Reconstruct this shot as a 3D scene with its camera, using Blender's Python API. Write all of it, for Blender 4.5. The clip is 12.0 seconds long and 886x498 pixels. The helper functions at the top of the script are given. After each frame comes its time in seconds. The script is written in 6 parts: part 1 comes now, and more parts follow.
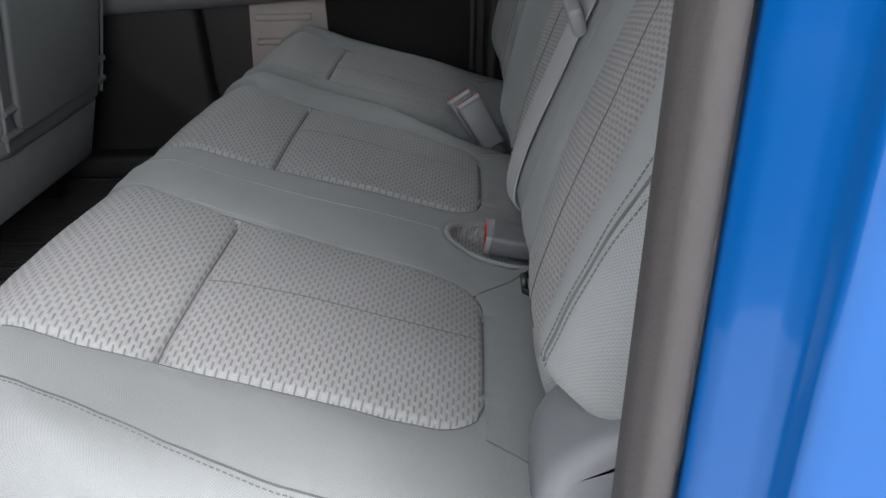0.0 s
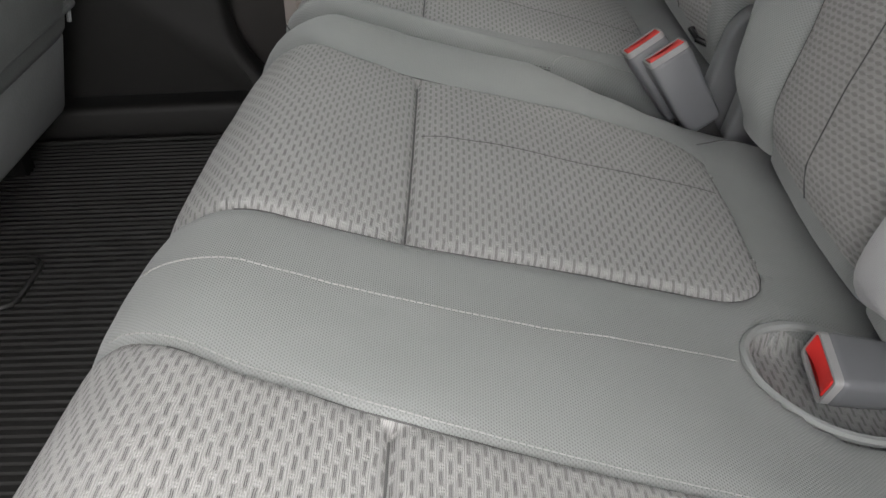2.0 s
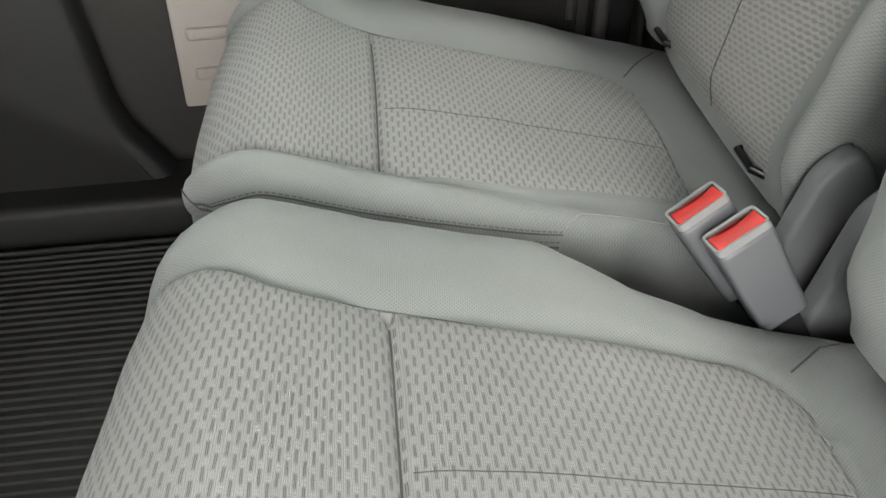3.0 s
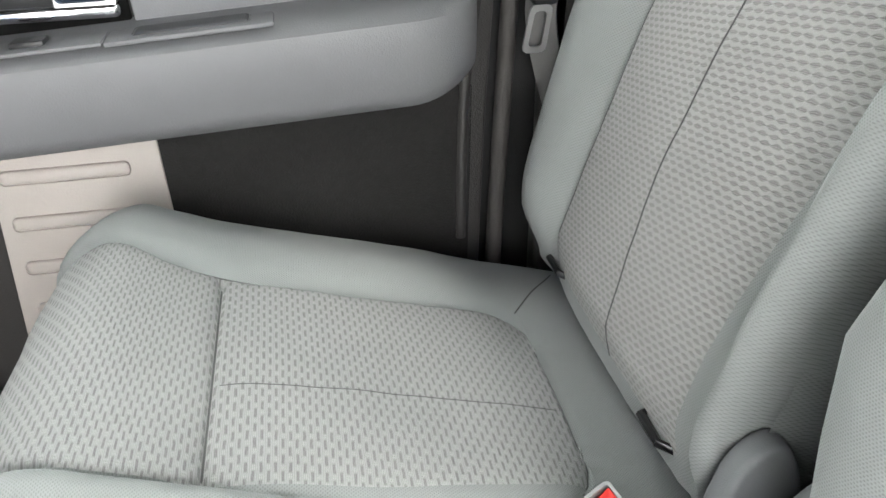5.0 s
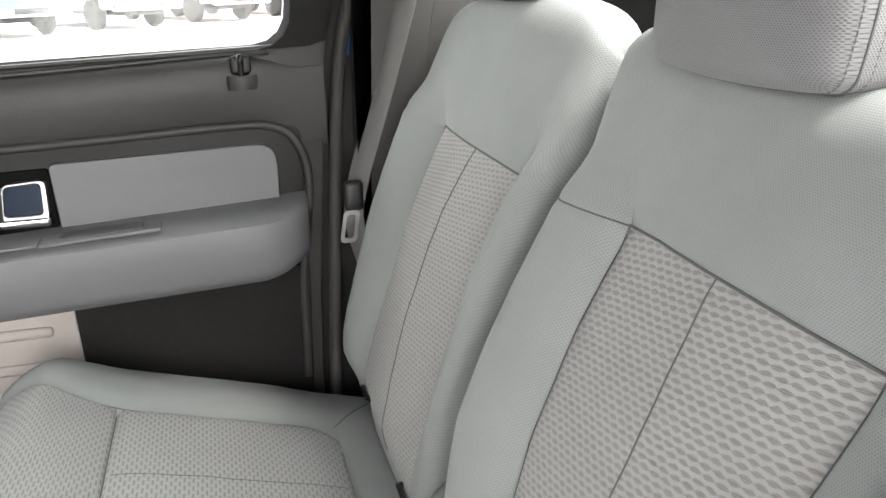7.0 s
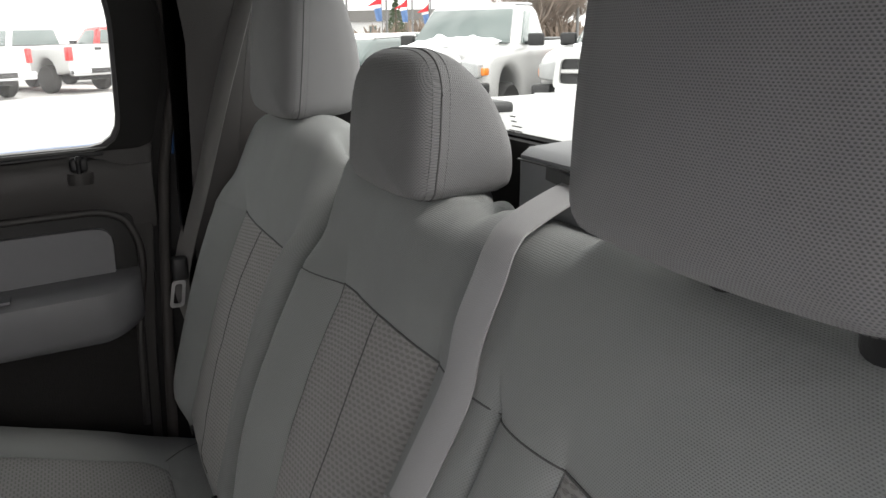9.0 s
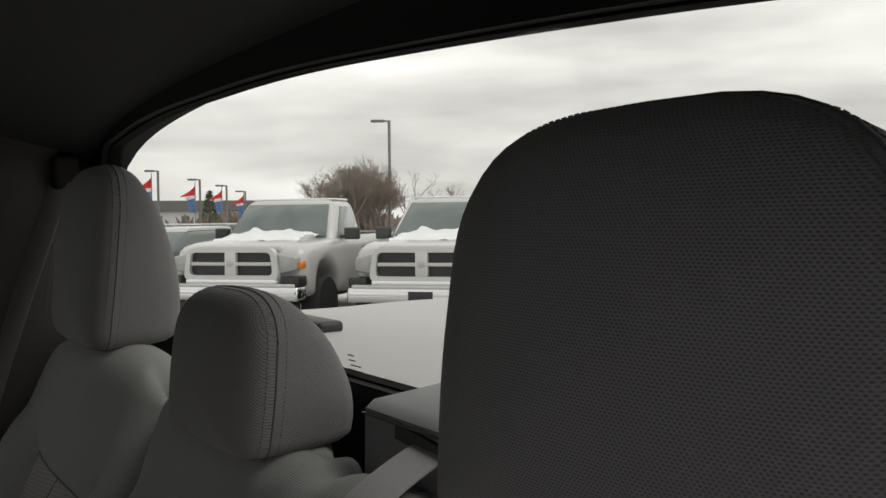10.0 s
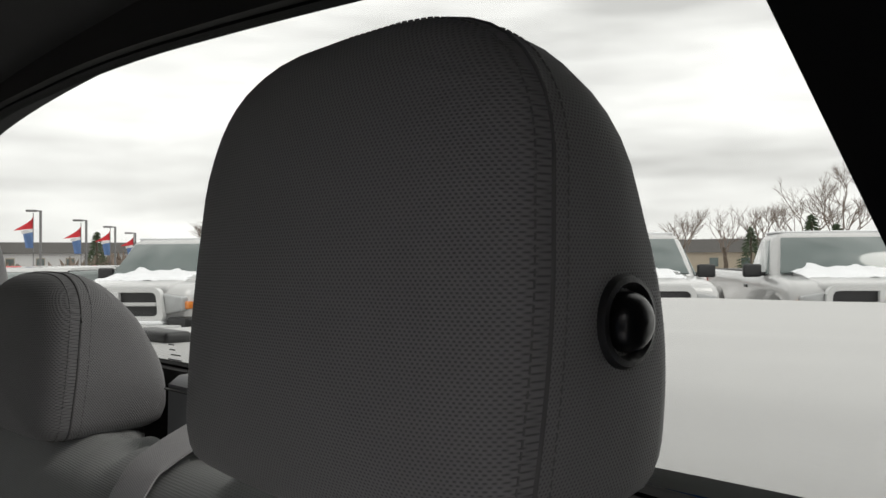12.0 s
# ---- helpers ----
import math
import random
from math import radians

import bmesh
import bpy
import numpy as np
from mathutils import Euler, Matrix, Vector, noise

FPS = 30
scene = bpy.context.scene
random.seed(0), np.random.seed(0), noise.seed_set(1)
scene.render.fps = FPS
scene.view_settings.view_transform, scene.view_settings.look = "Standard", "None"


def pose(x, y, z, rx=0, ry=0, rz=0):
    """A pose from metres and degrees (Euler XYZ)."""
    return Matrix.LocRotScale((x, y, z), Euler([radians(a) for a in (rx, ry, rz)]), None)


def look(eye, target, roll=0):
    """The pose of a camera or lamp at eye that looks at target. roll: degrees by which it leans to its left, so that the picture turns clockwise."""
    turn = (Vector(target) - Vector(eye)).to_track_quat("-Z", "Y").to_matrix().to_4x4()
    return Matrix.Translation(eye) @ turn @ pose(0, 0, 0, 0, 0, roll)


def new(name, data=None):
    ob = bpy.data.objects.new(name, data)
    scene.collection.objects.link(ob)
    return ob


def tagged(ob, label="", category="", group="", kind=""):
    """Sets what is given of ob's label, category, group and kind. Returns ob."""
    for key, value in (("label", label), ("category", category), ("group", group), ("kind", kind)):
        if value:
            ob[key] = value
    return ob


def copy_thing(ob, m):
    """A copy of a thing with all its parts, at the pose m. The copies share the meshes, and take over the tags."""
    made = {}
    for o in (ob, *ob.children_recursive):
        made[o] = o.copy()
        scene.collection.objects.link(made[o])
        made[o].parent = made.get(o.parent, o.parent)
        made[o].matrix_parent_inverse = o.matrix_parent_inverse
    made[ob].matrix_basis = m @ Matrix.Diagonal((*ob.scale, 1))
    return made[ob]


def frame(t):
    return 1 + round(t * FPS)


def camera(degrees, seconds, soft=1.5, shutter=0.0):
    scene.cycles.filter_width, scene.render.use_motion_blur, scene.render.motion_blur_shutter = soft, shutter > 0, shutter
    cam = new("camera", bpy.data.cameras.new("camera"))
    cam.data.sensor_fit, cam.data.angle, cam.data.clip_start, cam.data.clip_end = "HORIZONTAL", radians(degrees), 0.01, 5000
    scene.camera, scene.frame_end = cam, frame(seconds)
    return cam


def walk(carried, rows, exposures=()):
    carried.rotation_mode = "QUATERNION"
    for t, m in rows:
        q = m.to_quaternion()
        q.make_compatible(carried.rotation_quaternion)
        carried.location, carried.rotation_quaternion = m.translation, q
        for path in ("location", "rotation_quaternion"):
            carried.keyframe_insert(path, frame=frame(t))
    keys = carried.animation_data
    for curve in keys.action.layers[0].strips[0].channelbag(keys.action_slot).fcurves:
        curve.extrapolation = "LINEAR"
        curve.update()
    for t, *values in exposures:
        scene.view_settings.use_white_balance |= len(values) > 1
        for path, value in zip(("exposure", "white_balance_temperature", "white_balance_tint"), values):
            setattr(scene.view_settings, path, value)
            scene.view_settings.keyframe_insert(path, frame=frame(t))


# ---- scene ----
cam = camera(56.0, 12.0)
PATH = [
    (0, (0.295, -0.518, 0.814), (0.21, 1.279, -0.061), -1.8),
    (0.5, (0.169, -0.424, 0.799), (0.055, 1.32, -0.174), -2.4),
    (1, (0.127, -0.273, 0.783), (0.009, 1.432, -0.256), -3.2),
    (1.5, (0.088, -0.079, 0.76), (-0.005, 1.593, -0.335), -3.1),
    (2, (0.051, 0.076, 0.766), (-0.021, 1.707, -0.388), -3.5),
    (2.5, (0.031, 0.289, 0.8), (0.006, 1.849, -0.451), -4.0),
    (3, (0.013, 0.484, 0.809), (0.106, 2.024, -0.465), -3.1),
    (3.5, (0.02, 0.616, 0.797), (0.194, 2.166, -0.455), -2.8),
    (3.7, (0.023, 0.662, 0.792), (0.229, 2.215, -0.450), -2.6),
    (5.3, (0.127, 0.618, 0.843), (0.413, 2.379, -0.087), -1.9),
    (5.5, (0.142, 0.58, 0.878), (0.431, 2.339, -0.028), -2.0),
    (6, (0.154, 0.477, 0.934), (0.496, 2.279, 0.137), -1.5),
    (6.5, (0.17, 0.377, 0.958), (0.578, 2.208, 0.263), -1.5),
    (6.7, (0.176, 0.328, 0.967), (0.615, 2.16, 0.295), -1.4),
    (8.3, (0.214, -0.010, 1.004), (0.822, 1.808, 0.428), -1.3),
    (8.5, (0.221, -0.044, 1.023), (0.861, 1.756, 0.43), -1.3),
    (9, (0.223, -0.091, 1.065), (0.991, 1.685, 0.559), -1.2),
    (9.5, (0.225, -0.071, 1.111), (1.245, 1.63, 0.853), -0.6),
    (10, (0.232, -0.026, 1.115), (1.412, 1.587, 1.044), -0.6),
    (10.5, (0.215, 0.001, 1.111), (1.498, 1.536, 1.107), -0.5),
    (11, (0.224, -0.025, 1.111), (1.569, 1.454, 1.11), -0.5),
    (11.5, (0.256, -0.066, 1.064), (1.631, 1.385, 1.106), -0.4),
    (12, (0.280, -0.100, 1.055), (1.646, 1.359, 1.088), -0.4),
]
EXPOSURES = [(0.0, 1.12, 6150, 13), (0.5, 1.2, 6150, 14), (1.0, 1.42, 6300, 13), (1.5, 1.75, 6450, 13), (2.0, 2.1, 6600, 12), (2.5, 2.5, 6700, 9), (3.0, 3.0, 6700, 8), (3.5, 3.4, 6700, 8), (5.5, 3.65, 6420, 9), (6.0, 3.66, 6500, 10), (6.5, 3.47, 6580, 11), (6.7, 3.4, 6600, 11), (8.3, 1.8, 6650, 13), (9.0, 1.2, 6650, 13), (9.5, 0.5, 6700, 13), (10.0, -0.33, 6850, 13), (10.5, -0.45, 6950, 12), (11.3, -0.45, 6900, 13), (11.6, -0.45, 6850, 13), (12.0, -0.1, 6700, 13)]
CLOUD, SUN = 17.0, 0.9
walk(cam, [(t, look(eye, target, roll)) for t, eye, target, roll in PATH], EXPOSURES)

# ---- world and light: an overcast winter noon ----
world = bpy.data.worlds.new("world")
scene.world = world
world.use_nodes = True
wt = world.node_tree
wt.nodes.clear()
w_out = wt.nodes.new("ShaderNodeOutputWorld")
w_bg = wt.nodes.new("ShaderNodeBackground")
w_sky = wt.nodes.new("ShaderNodeTexSky")
w_sky.sky_type, w_sky.sun_disc = "NISHITA", False
w_sky.sun_elevation, w_sky.sun_rotation = radians(52), radians(145)
w_sky.dust_density = 4.0
w_hsv = wt.nodes.new("ShaderNodeHueSaturation")
w_hsv.inputs["Saturation"].default_value = 0.12
w_tc = wt.nodes.new("ShaderNodeTexCoord")
w_map = wt.nodes.new("ShaderNodeMapping")
w_map.inputs["Scale"].default_value = (1.2, 1.2, 7.0)
w_noise = wt.nodes.new("ShaderNodeTexNoise")
w_noise.inputs["Scale"].default_value = 2.2
w_noise.inputs["Detail"].default_value = 5.0
w_ramp = wt.nodes.new("ShaderNodeMapRange")
w_ramp.inputs["From Min"].default_value, w_ramp.inputs["From Max"].default_value = 0.3, 0.72
w_ramp.inputs["To Min"].default_value, w_ramp.inputs["To Max"].default_value = 0.62, 1.25
w_cloud = wt.nodes.new("ShaderNodeMix")
w_cloud.data_type, w_cloud.blend_type = "RGBA", "MIX"
w_cloud.inputs[0].default_value = 0.72
w_cloud.inputs[7].default_value = (CLOUD, CLOUD * 0.995, CLOUD * 0.985, 1)
w_mul = wt.nodes.new("ShaderNodeMix")
w_mul.data_type, w_mul.blend_type = "RGBA", "MULTIPLY"
w_mul.inputs[0].default_value = 1.0
wl = wt.links.new
wl(w_sky.outputs[0], w_hsv.inputs["Color"])
wl(w_tc.outputs["Generated"], w_map.inputs[0])
wl(w_map.outputs[0], w_noise.inputs["Vector"])
wl(w_noise.outputs[0], w_ramp.inputs["Value"])
wl(w_hsv.outputs[0], w_cloud.inputs[6])
wl(w_cloud.outputs[2], w_mul.inputs[6])
wl(w_ramp.outputs[0], w_mul.inputs[7])
wl(w_mul.outputs[2], w_bg.inputs[0])
w_bg.inputs[1].default_value = 0.12
wl(w_bg.outputs[0], w_out.inputs[0])

sun = new("sun", bpy.data.lights.new("sun", "SUN"))
sun.data.energy, sun.data.angle, sun.data.color = SUN, radians(25), (1.0, 0.97, 0.93)
sun.matrix_world = look((0, 0, 0), (-0.35, 0.50, -0.80))


# ---- materials ----
def mat(name, col, rough=0.6, metal=0.0, coat=0.0, spec=0.5, vary=0.12, scale=30.0, bump=0.0, bscale=400.0, trans=0.0, sheen=0.0, obvar=0.0):
    m = bpy.data.materials.new(name)
    m.use_nodes = True
    nt = m.node_tree
    b = nt.nodes["Principled BSDF"]
    b.inputs["Roughness"].default_value = rough
    b.inputs["Metallic"].default_value = metal
    b.inputs["Coat Weight"].default_value = coat
    b.inputs["Coat Roughness"].default_value = 0.06
    b.inputs["Specular IOR Level"].default_value = spec
    b.inputs["Transmission Weight"].default_value = trans
    b.inputs["Sheen Weight"].default_value = sheen
    tc = nt.nodes.new("ShaderNodeTexCoord")
    n1 = nt.nodes.new("ShaderNodeTexNoise")
    n1.inputs["Scale"].default_value = scale
    n1.inputs["Detail"].default_value = 6
    nt.links.new(tc.outputs["Object"], n1.inputs["Vector"])
    mx = nt.nodes.new("ShaderNodeMix")
    mx.data_type = "RGBA"
    mx.inputs[6].default_value = (*[c * (1 - vary) for c in col], 1)
    mx.inputs[7].default_value = (*[min(1, c * (1 + vary)) for c in col], 1)
    nt.links.new(n1.outputs[0], mx.inputs[0])
    last = mx.outputs[2]
    if obvar:
        oi = nt.nodes.new("ShaderNodeObjectInfo")
        mr = nt.nodes.new("ShaderNodeMapRange")
        mr.inputs["To Min"].default_value, mr.inputs["To Max"].default_value = 1 - obvar, 1 + obvar
        nt.links.new(oi.outputs["Random"], mr.inputs["Value"])
        mm = nt.nodes.new("ShaderNodeMix")
        mm.data_type, mm.blend_type = "RGBA", "MULTIPLY"
        mm.inputs[0].default_value = 1
        nt.links.new(last, mm.inputs[6])
        nt.links.new(mr.outputs[0], mm.inputs[7])
        last = mm.outputs[2]
    nt.links.new(last, b.inputs["Base Color"])
    if bump:
        n2 = nt.nodes.new("ShaderNodeTexNoise")
        n2.inputs["Scale"].default_value = bscale
        n2.inputs["Detail"].default_value = 3
        nt.links.new(tc.outputs["Object"], n2.inputs["Vector"])
        bp = nt.nodes.new("ShaderNodeBump")
        bp.inputs["Strength"].default_value = bump
        bp.inputs["Distance"].default_value = 0.002
        nt.links.new(n2.outputs[0], bp.inputs["Height"])
        nt.links.new(bp.outputs[0], b.inputs["Normal"])
    return m


def calc(nt, op, a, b=None, c=None):
    n = nt.nodes.new("ShaderNodeMath")
    n.operation = op
    for i, v in enumerate((a, b, c)):
        if v is None:
            continue
        if isinstance(v, (int, float)):
            n.inputs[i].default_value = v
        else:
            nt.links.new(v, n.inputs[i])
    return n.outputs[0]


def weave(name, base, dark, pu, pv, wu, wv, depth, soft_u=0.10, soft_v=0.10, warp=0.0004, cloud=0.08, strand=0.0, lens=False, skew=0.0):
    """Fabric with staggered sunken dashes of pitch pu x pv metres, laid out by the UV map in metres."""
    m = bpy.data.materials.new(name)
    m.use_nodes = True
    nt = m.node_tree
    b = nt.nodes["Principled BSDF"]
    b.inputs["Roughness"].default_value = 0.92
    b.inputs["Specular IOR Level"].default_value = 0.25
    b.inputs["Sheen Weight"].default_value = 0.15
    uv = nt.nodes.new("ShaderNodeUVMap")
    wn = nt.nodes.new("ShaderNodeTexNoise")
    wn.inputs["Scale"].default_value = 90
    nt.links.new(uv.outputs[0], wn.inputs["Vector"])
    sep = nt.nodes.new("ShaderNodeSeparateXYZ")
    nt.links.new(uv.outputs[0], sep.inputs[0])
    sw = nt.nodes.new("ShaderNodeSeparateXYZ")
    nt.links.new(wn.outputs["Color"], sw.inputs[0])
    u = calc(nt, "ADD", sep.outputs[0], calc(nt, "MULTIPLY", calc(nt, "SUBTRACT", sw.outputs[0], 0.5), warp * 4))
    v = calc(nt, "ADD", sep.outputs[1], calc(nt, "MULTIPLY", calc(nt, "SUBTRACT", sw.outputs[1], 0.5), warp * 4))
    if skew:
        u = calc(nt, "ADD", u, calc(nt, "MULTIPLY", v, skew))
    un = calc(nt, "DIVIDE", u, pu)
    col = calc(nt, "FLOOR", un)
    fu = calc(nt, "ABSOLUTE", calc(nt, "SUBTRACT", calc(nt, "FRACT", un), 0.5))
    par = calc(nt, "MULTIPLY", calc(nt, "PINGPONG", col, 1.0), 0.5)
    vn = calc(nt, "ADD", calc(nt, "DIVIDE", v, pv), par)
    fv = calc(nt, "ABSOLUTE", calc(nt, "SUBTRACT", calc(nt, "FRACT", vn), 0.5))

    def band(x, half, soft):
        r = nt.nodes.new("ShaderNodeMapRange")
        r.interpolation_type = "SMOOTHSTEP"
        r.inputs["From Min"].default_value, r.inputs["From Max"].default_value = half - soft, half + soft
        r.inputs["To Min"].default_value, r.inputs["To Max"].default_value = 1, 0
        nt.links.new(x, r.inputs["Value"])
        return r.outputs[0]

    if lens:
        # spindle-shaped dashes, wide in the middle and pointed at both ends
        reach = calc(nt, "ADD", calc(nt, "DIVIDE", fu, wu), calc(nt, "POWER", calc(nt, "DIVIDE", fv, wv), 2.0))
        dash = band(reach, 1.0, soft_u)
    else:
        dash = calc(nt, "MULTIPLY", band(fu, wu, soft_u), band(fv, wv, soft_v))
    if strand:
        # thin threads running through the sunken dashes
        th = calc(nt, "PINGPONG", calc(nt, "DIVIDE", u, strand), 0.5)
        dash = calc(nt, "MULTIPLY", dash, calc(nt, "ADD", 0.55, calc(nt, "MULTIPLY", th, 0.9)))
    n1 = nt.nodes.new("ShaderNodeTexNoise")
    n1.inputs["Scale"].default_value = 9
    n1.inputs["Detail"].default_value = 5
    nt.links.new(uv.outputs[0], n1.inputs["Vector"])
    n2 = nt.nodes.new("ShaderNodeTexNoise")
    n2.inputs["Scale"].default_value = 900
    n2.inputs["Detail"].default_value = 2
    nt.links.new(uv.outputs[0], n2.inputs["Vector"])
    tone = calc(nt, "ADD", 1 - cloud - 0.1, calc(nt, "ADD", calc(nt, "MULTIPLY", n1.outputs[0], 2 * cloud), calc(nt, "MULTIPLY", n2.outputs[0], 0.2)))
    mx = nt.nodes.new("ShaderNodeMix")
    mx.data_type = "RGBA"
    mx.inputs[6].default_value, mx.inputs[7].default_value = (*base, 1), (*dark, 1)
    nt.links.new(dash, mx.inputs[0])
    mm = nt.nodes.new("ShaderNodeMix")
    mm.data_type, mm.blend_type = "RGBA", "MULTIPLY"
    mm.inputs[0].default_value = 1
    nt.links.new(mx.outputs[2], mm.inputs[6])
    nt.links.new(tone, mm.inputs[7])
    nt.links.new(mm.outputs[2], b.inputs["Base Color"])
    h = calc(nt, "SUBTRACT", calc(nt, "MULTIPLY", n2.outputs[0], 0.25), dash)
    bp = nt.nodes.new("ShaderNodeBump")
    bp.inputs["Strength"].default_value = 0.7
    bp.inputs["Distance"].default_value = depth
    nt.links.new(h, bp.inputs["Height"])
    nt.links.new(bp.outputs[0], b.inputs["Normal"])
    return m


def seat_weave(name, base, dark, light, pu, pv, off, lw, half, fill, depth, rib):
    """Ribbed upholstery with staggered dashes, each a pair of dark threads, and pale threads between them."""
    m = bpy.data.materials.new(name)
    m.use_nodes = True
    nt = m.node_tree
    b = nt.nodes["Principled BSDF"]
    b.inputs["Roughness"].default_value = 0.92
    b.inputs["Specular IOR Level"].default_value = 0.25
    b.inputs["Sheen Weight"].default_value = 0.12
    uv = nt.nodes.new("ShaderNodeUVMap")

    def grain(scale, detail):
        n = nt.nodes.new("ShaderNodeTexNoise")
        n.inputs["Scale"].default_value, n.inputs["Detail"].default_value = scale, detail
        nt.links.new(uv.outputs[0], n.inputs["Vector"])
        return n

    wob = nt.nodes.new("ShaderNodeSeparateXYZ")
    nt.links.new(grain(60, 3).outputs["Color"], wob.inputs[0])
    sep = nt.nodes.new("ShaderNodeSeparateXYZ")
    nt.links.new(uv.outputs[0], sep.inputs[0])
    u = calc(nt, "ADD", sep.outputs[0], calc(nt, "MULTIPLY", calc(nt, "SUBTRACT", wob.outputs[0], 0.5), 0.0022))
    v = calc(nt, "ADD", sep.outputs[1], calc(nt, "MULTIPLY", calc(nt, "SUBTRACT", wob.outputs[1], 0.5), 0.0030))
    un = calc(nt, "DIVIDE", u, pu)
    fu = calc(nt, "ABSOLUTE", calc(nt, "SUBTRACT", calc(nt, "FRACT", un), 0.5))
    par = calc(nt, "MULTIPLY", calc(nt, "PINGPONG", calc(nt, "FLOOR", un), 1.0), 0.5)
    vn = calc(nt, "ADD", calc(nt, "DIVIDE", v, pv), par)
    fv = calc(nt, "ABSOLUTE", calc(nt, "SUBTRACT", calc(nt, "FRACT", vn), 0.5))

    def band(x, half_w, soft):
        r = nt.nodes.new("ShaderNodeMapRange")
        r.interpolation_type = "SMOOTHSTEP"
        r.inputs["From Min"].default_value, r.inputs["From Max"].default_value = half_w - soft, half_w + soft
        r.inputs["To Min"].default_value, r.inputs["To Max"].default_value = 1, 0
        nt.links.new(x, r.inputs["Value"])
        return r.outputs[0]

    span = band(fv, half, 0.07)
    lines = calc(nt, "MULTIPLY", band(calc(nt, "ABSOLUTE", calc(nt, "SUBTRACT", fu, off)), lw, lw), span)
    body = calc(nt, "MULTIPLY", calc(nt, "MULTIPLY", band(fu, off + lw, 0.06), span), fill)
    dash = calc(nt, "MAXIMUM", lines, body)
    pale = calc(nt, "MULTIPLY", band(fu, 0.34, 0.08), band(calc(nt, "ABSOLUTE", calc(nt, "SUBTRACT", fv, half + 0.13)), 0.05, 0.05))
    ribs = calc(nt, "MULTIPLY", calc(nt, "PINGPONG", calc(nt, "DIVIDE", u, pu * 0.125), 1.0), rib)
    speck = grain(700, 2).outputs[0]
    tone = calc(nt, "ADD", 0.80 - rib * 0.5, calc(nt, "ADD", calc(nt, "MULTIPLY", grain(8, 5).outputs[0], 0.14), calc(nt, "ADD", ribs, calc(nt, "MULTIPLY", speck, 0.26))))
    m1 = nt.nodes.new("ShaderNodeMix")
    m1.data_type = "RGBA"
    m1.inputs[6].default_value, m1.inputs[7].default_value = (*base, 1), (*light, 1)
    nt.links.new(pale, m1.inputs[0])
    m2 = nt.nodes.new("ShaderNodeMix")
    m2.data_type = "RGBA"
    m2.inputs[7].default_value = (*dark, 1)
    nt.links.new(m1.outputs[2], m2.inputs[6])
    nt.links.new(dash, m2.inputs[0])
    m3 = nt.nodes.new("ShaderNodeMix")
    m3.data_type, m3.blend_type = "RGBA", "MULTIPLY"
    m3.inputs[0].default_value = 1
    nt.links.new(m2.outputs[2], m3.inputs[6])
    nt.links.new(tone, m3.inputs[7])
    nt.links.new(m3.outputs[2], b.inputs["Base Color"])
    h = calc(nt, "ADD", calc(nt, "SUBTRACT", calc(nt, "MULTIPLY", pale, 0.4), dash), calc(nt, "ADD", calc(nt, "MULTIPLY", ribs, 1.2), calc(nt, "MULTIPLY", speck, 0.3)))
    bp = nt.nodes.new("ShaderNodeBump")
    bp.inputs["Strength"].default_value = 0.75
    bp.inputs["Distance"].default_value = depth
    nt.links.new(h, bp.inputs["Height"])
    nt.links.new(bp.outputs[0], b.inputs["Normal"])
    return m


INSERT = seat_weave("woven_insert_fabric", (0.345, 0.345, 0.338), (0.065, 0.065, 0.064), (0.37, 0.37, 0.362), 0.0053, 0.0165, 0.105, 0.038, 0.30, 0.12, 0.0011, 0.34)
BACK_INSERT = weave("woven_back_fabric", (0.350, 0.343, 0.334), (0.222, 0.217, 0.210), 0.0058, 0.0125, 0.30, 0.46, 0.0016, 0.50, 0.1, warp=0.0007, cloud=0.09, strand=0.0014, lens=True, skew=0.16)
BOLSTER = weave("bolster_fabric", (0.282, 0.294, 0.289), (0.215, 0.225, 0.221), 0.0017, 0.0026, 0.26, 0.24, 0.0004, 0.18, 0.18, warp=0.0001, cloud=0.10)
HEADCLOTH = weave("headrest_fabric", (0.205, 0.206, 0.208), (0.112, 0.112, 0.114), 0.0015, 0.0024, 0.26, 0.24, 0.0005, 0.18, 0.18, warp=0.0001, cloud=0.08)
THREAD = mat("dark_thread", (0.13, 0.13, 0.13), 0.9)
THREAD_LIGHT = mat("grey_thread", (0.34, 0.34, 0.332), 0.9)
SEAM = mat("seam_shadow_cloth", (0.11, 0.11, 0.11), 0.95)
GREY_PLASTIC = mat("grey_plastic", (0.20, 0.205, 0.215), 0.45, bump=0.12, bscale=900, vary=0.06)
BUCKLE_GREY = mat("buckle_plastic", (0.150, 0.154, 0.164), 0.4, vary=0.05)
BUCKLE_LIGHT = mat("buckle_rim_plastic", (0.31, 0.31, 0.31), 0.45, vary=0.05)
RED = mat("red_button_plastic", (0.75, 0.035, 0.03), 0.48, vary=0.08)
BLACK_PLASTIC = mat("black_plastic", (0.018, 0.018, 0.019), 0.45, bump=0.15, bscale=700)
DULL_BLACK = mat("dull_black_rubber", (0.007, 0.007, 0.007), 0.95, spec=0.1, bump=0.2, bscale=500)
BLACK_METAL = mat("black_steel", (0.012, 0.012, 0.013), 0.28, metal=0.4)
DARK_TRIM = mat("charcoal_trim", (0.0075, 0.0073, 0.0072), 0.6, bump=0.25, bscale=600, vary=0.1)
DOOR_TRIM = mat("door_grain_plastic", (0.038, 0.0355, 0.034), 0.45, bump=0.35, bscale=520, vary=0.12, scale=12)
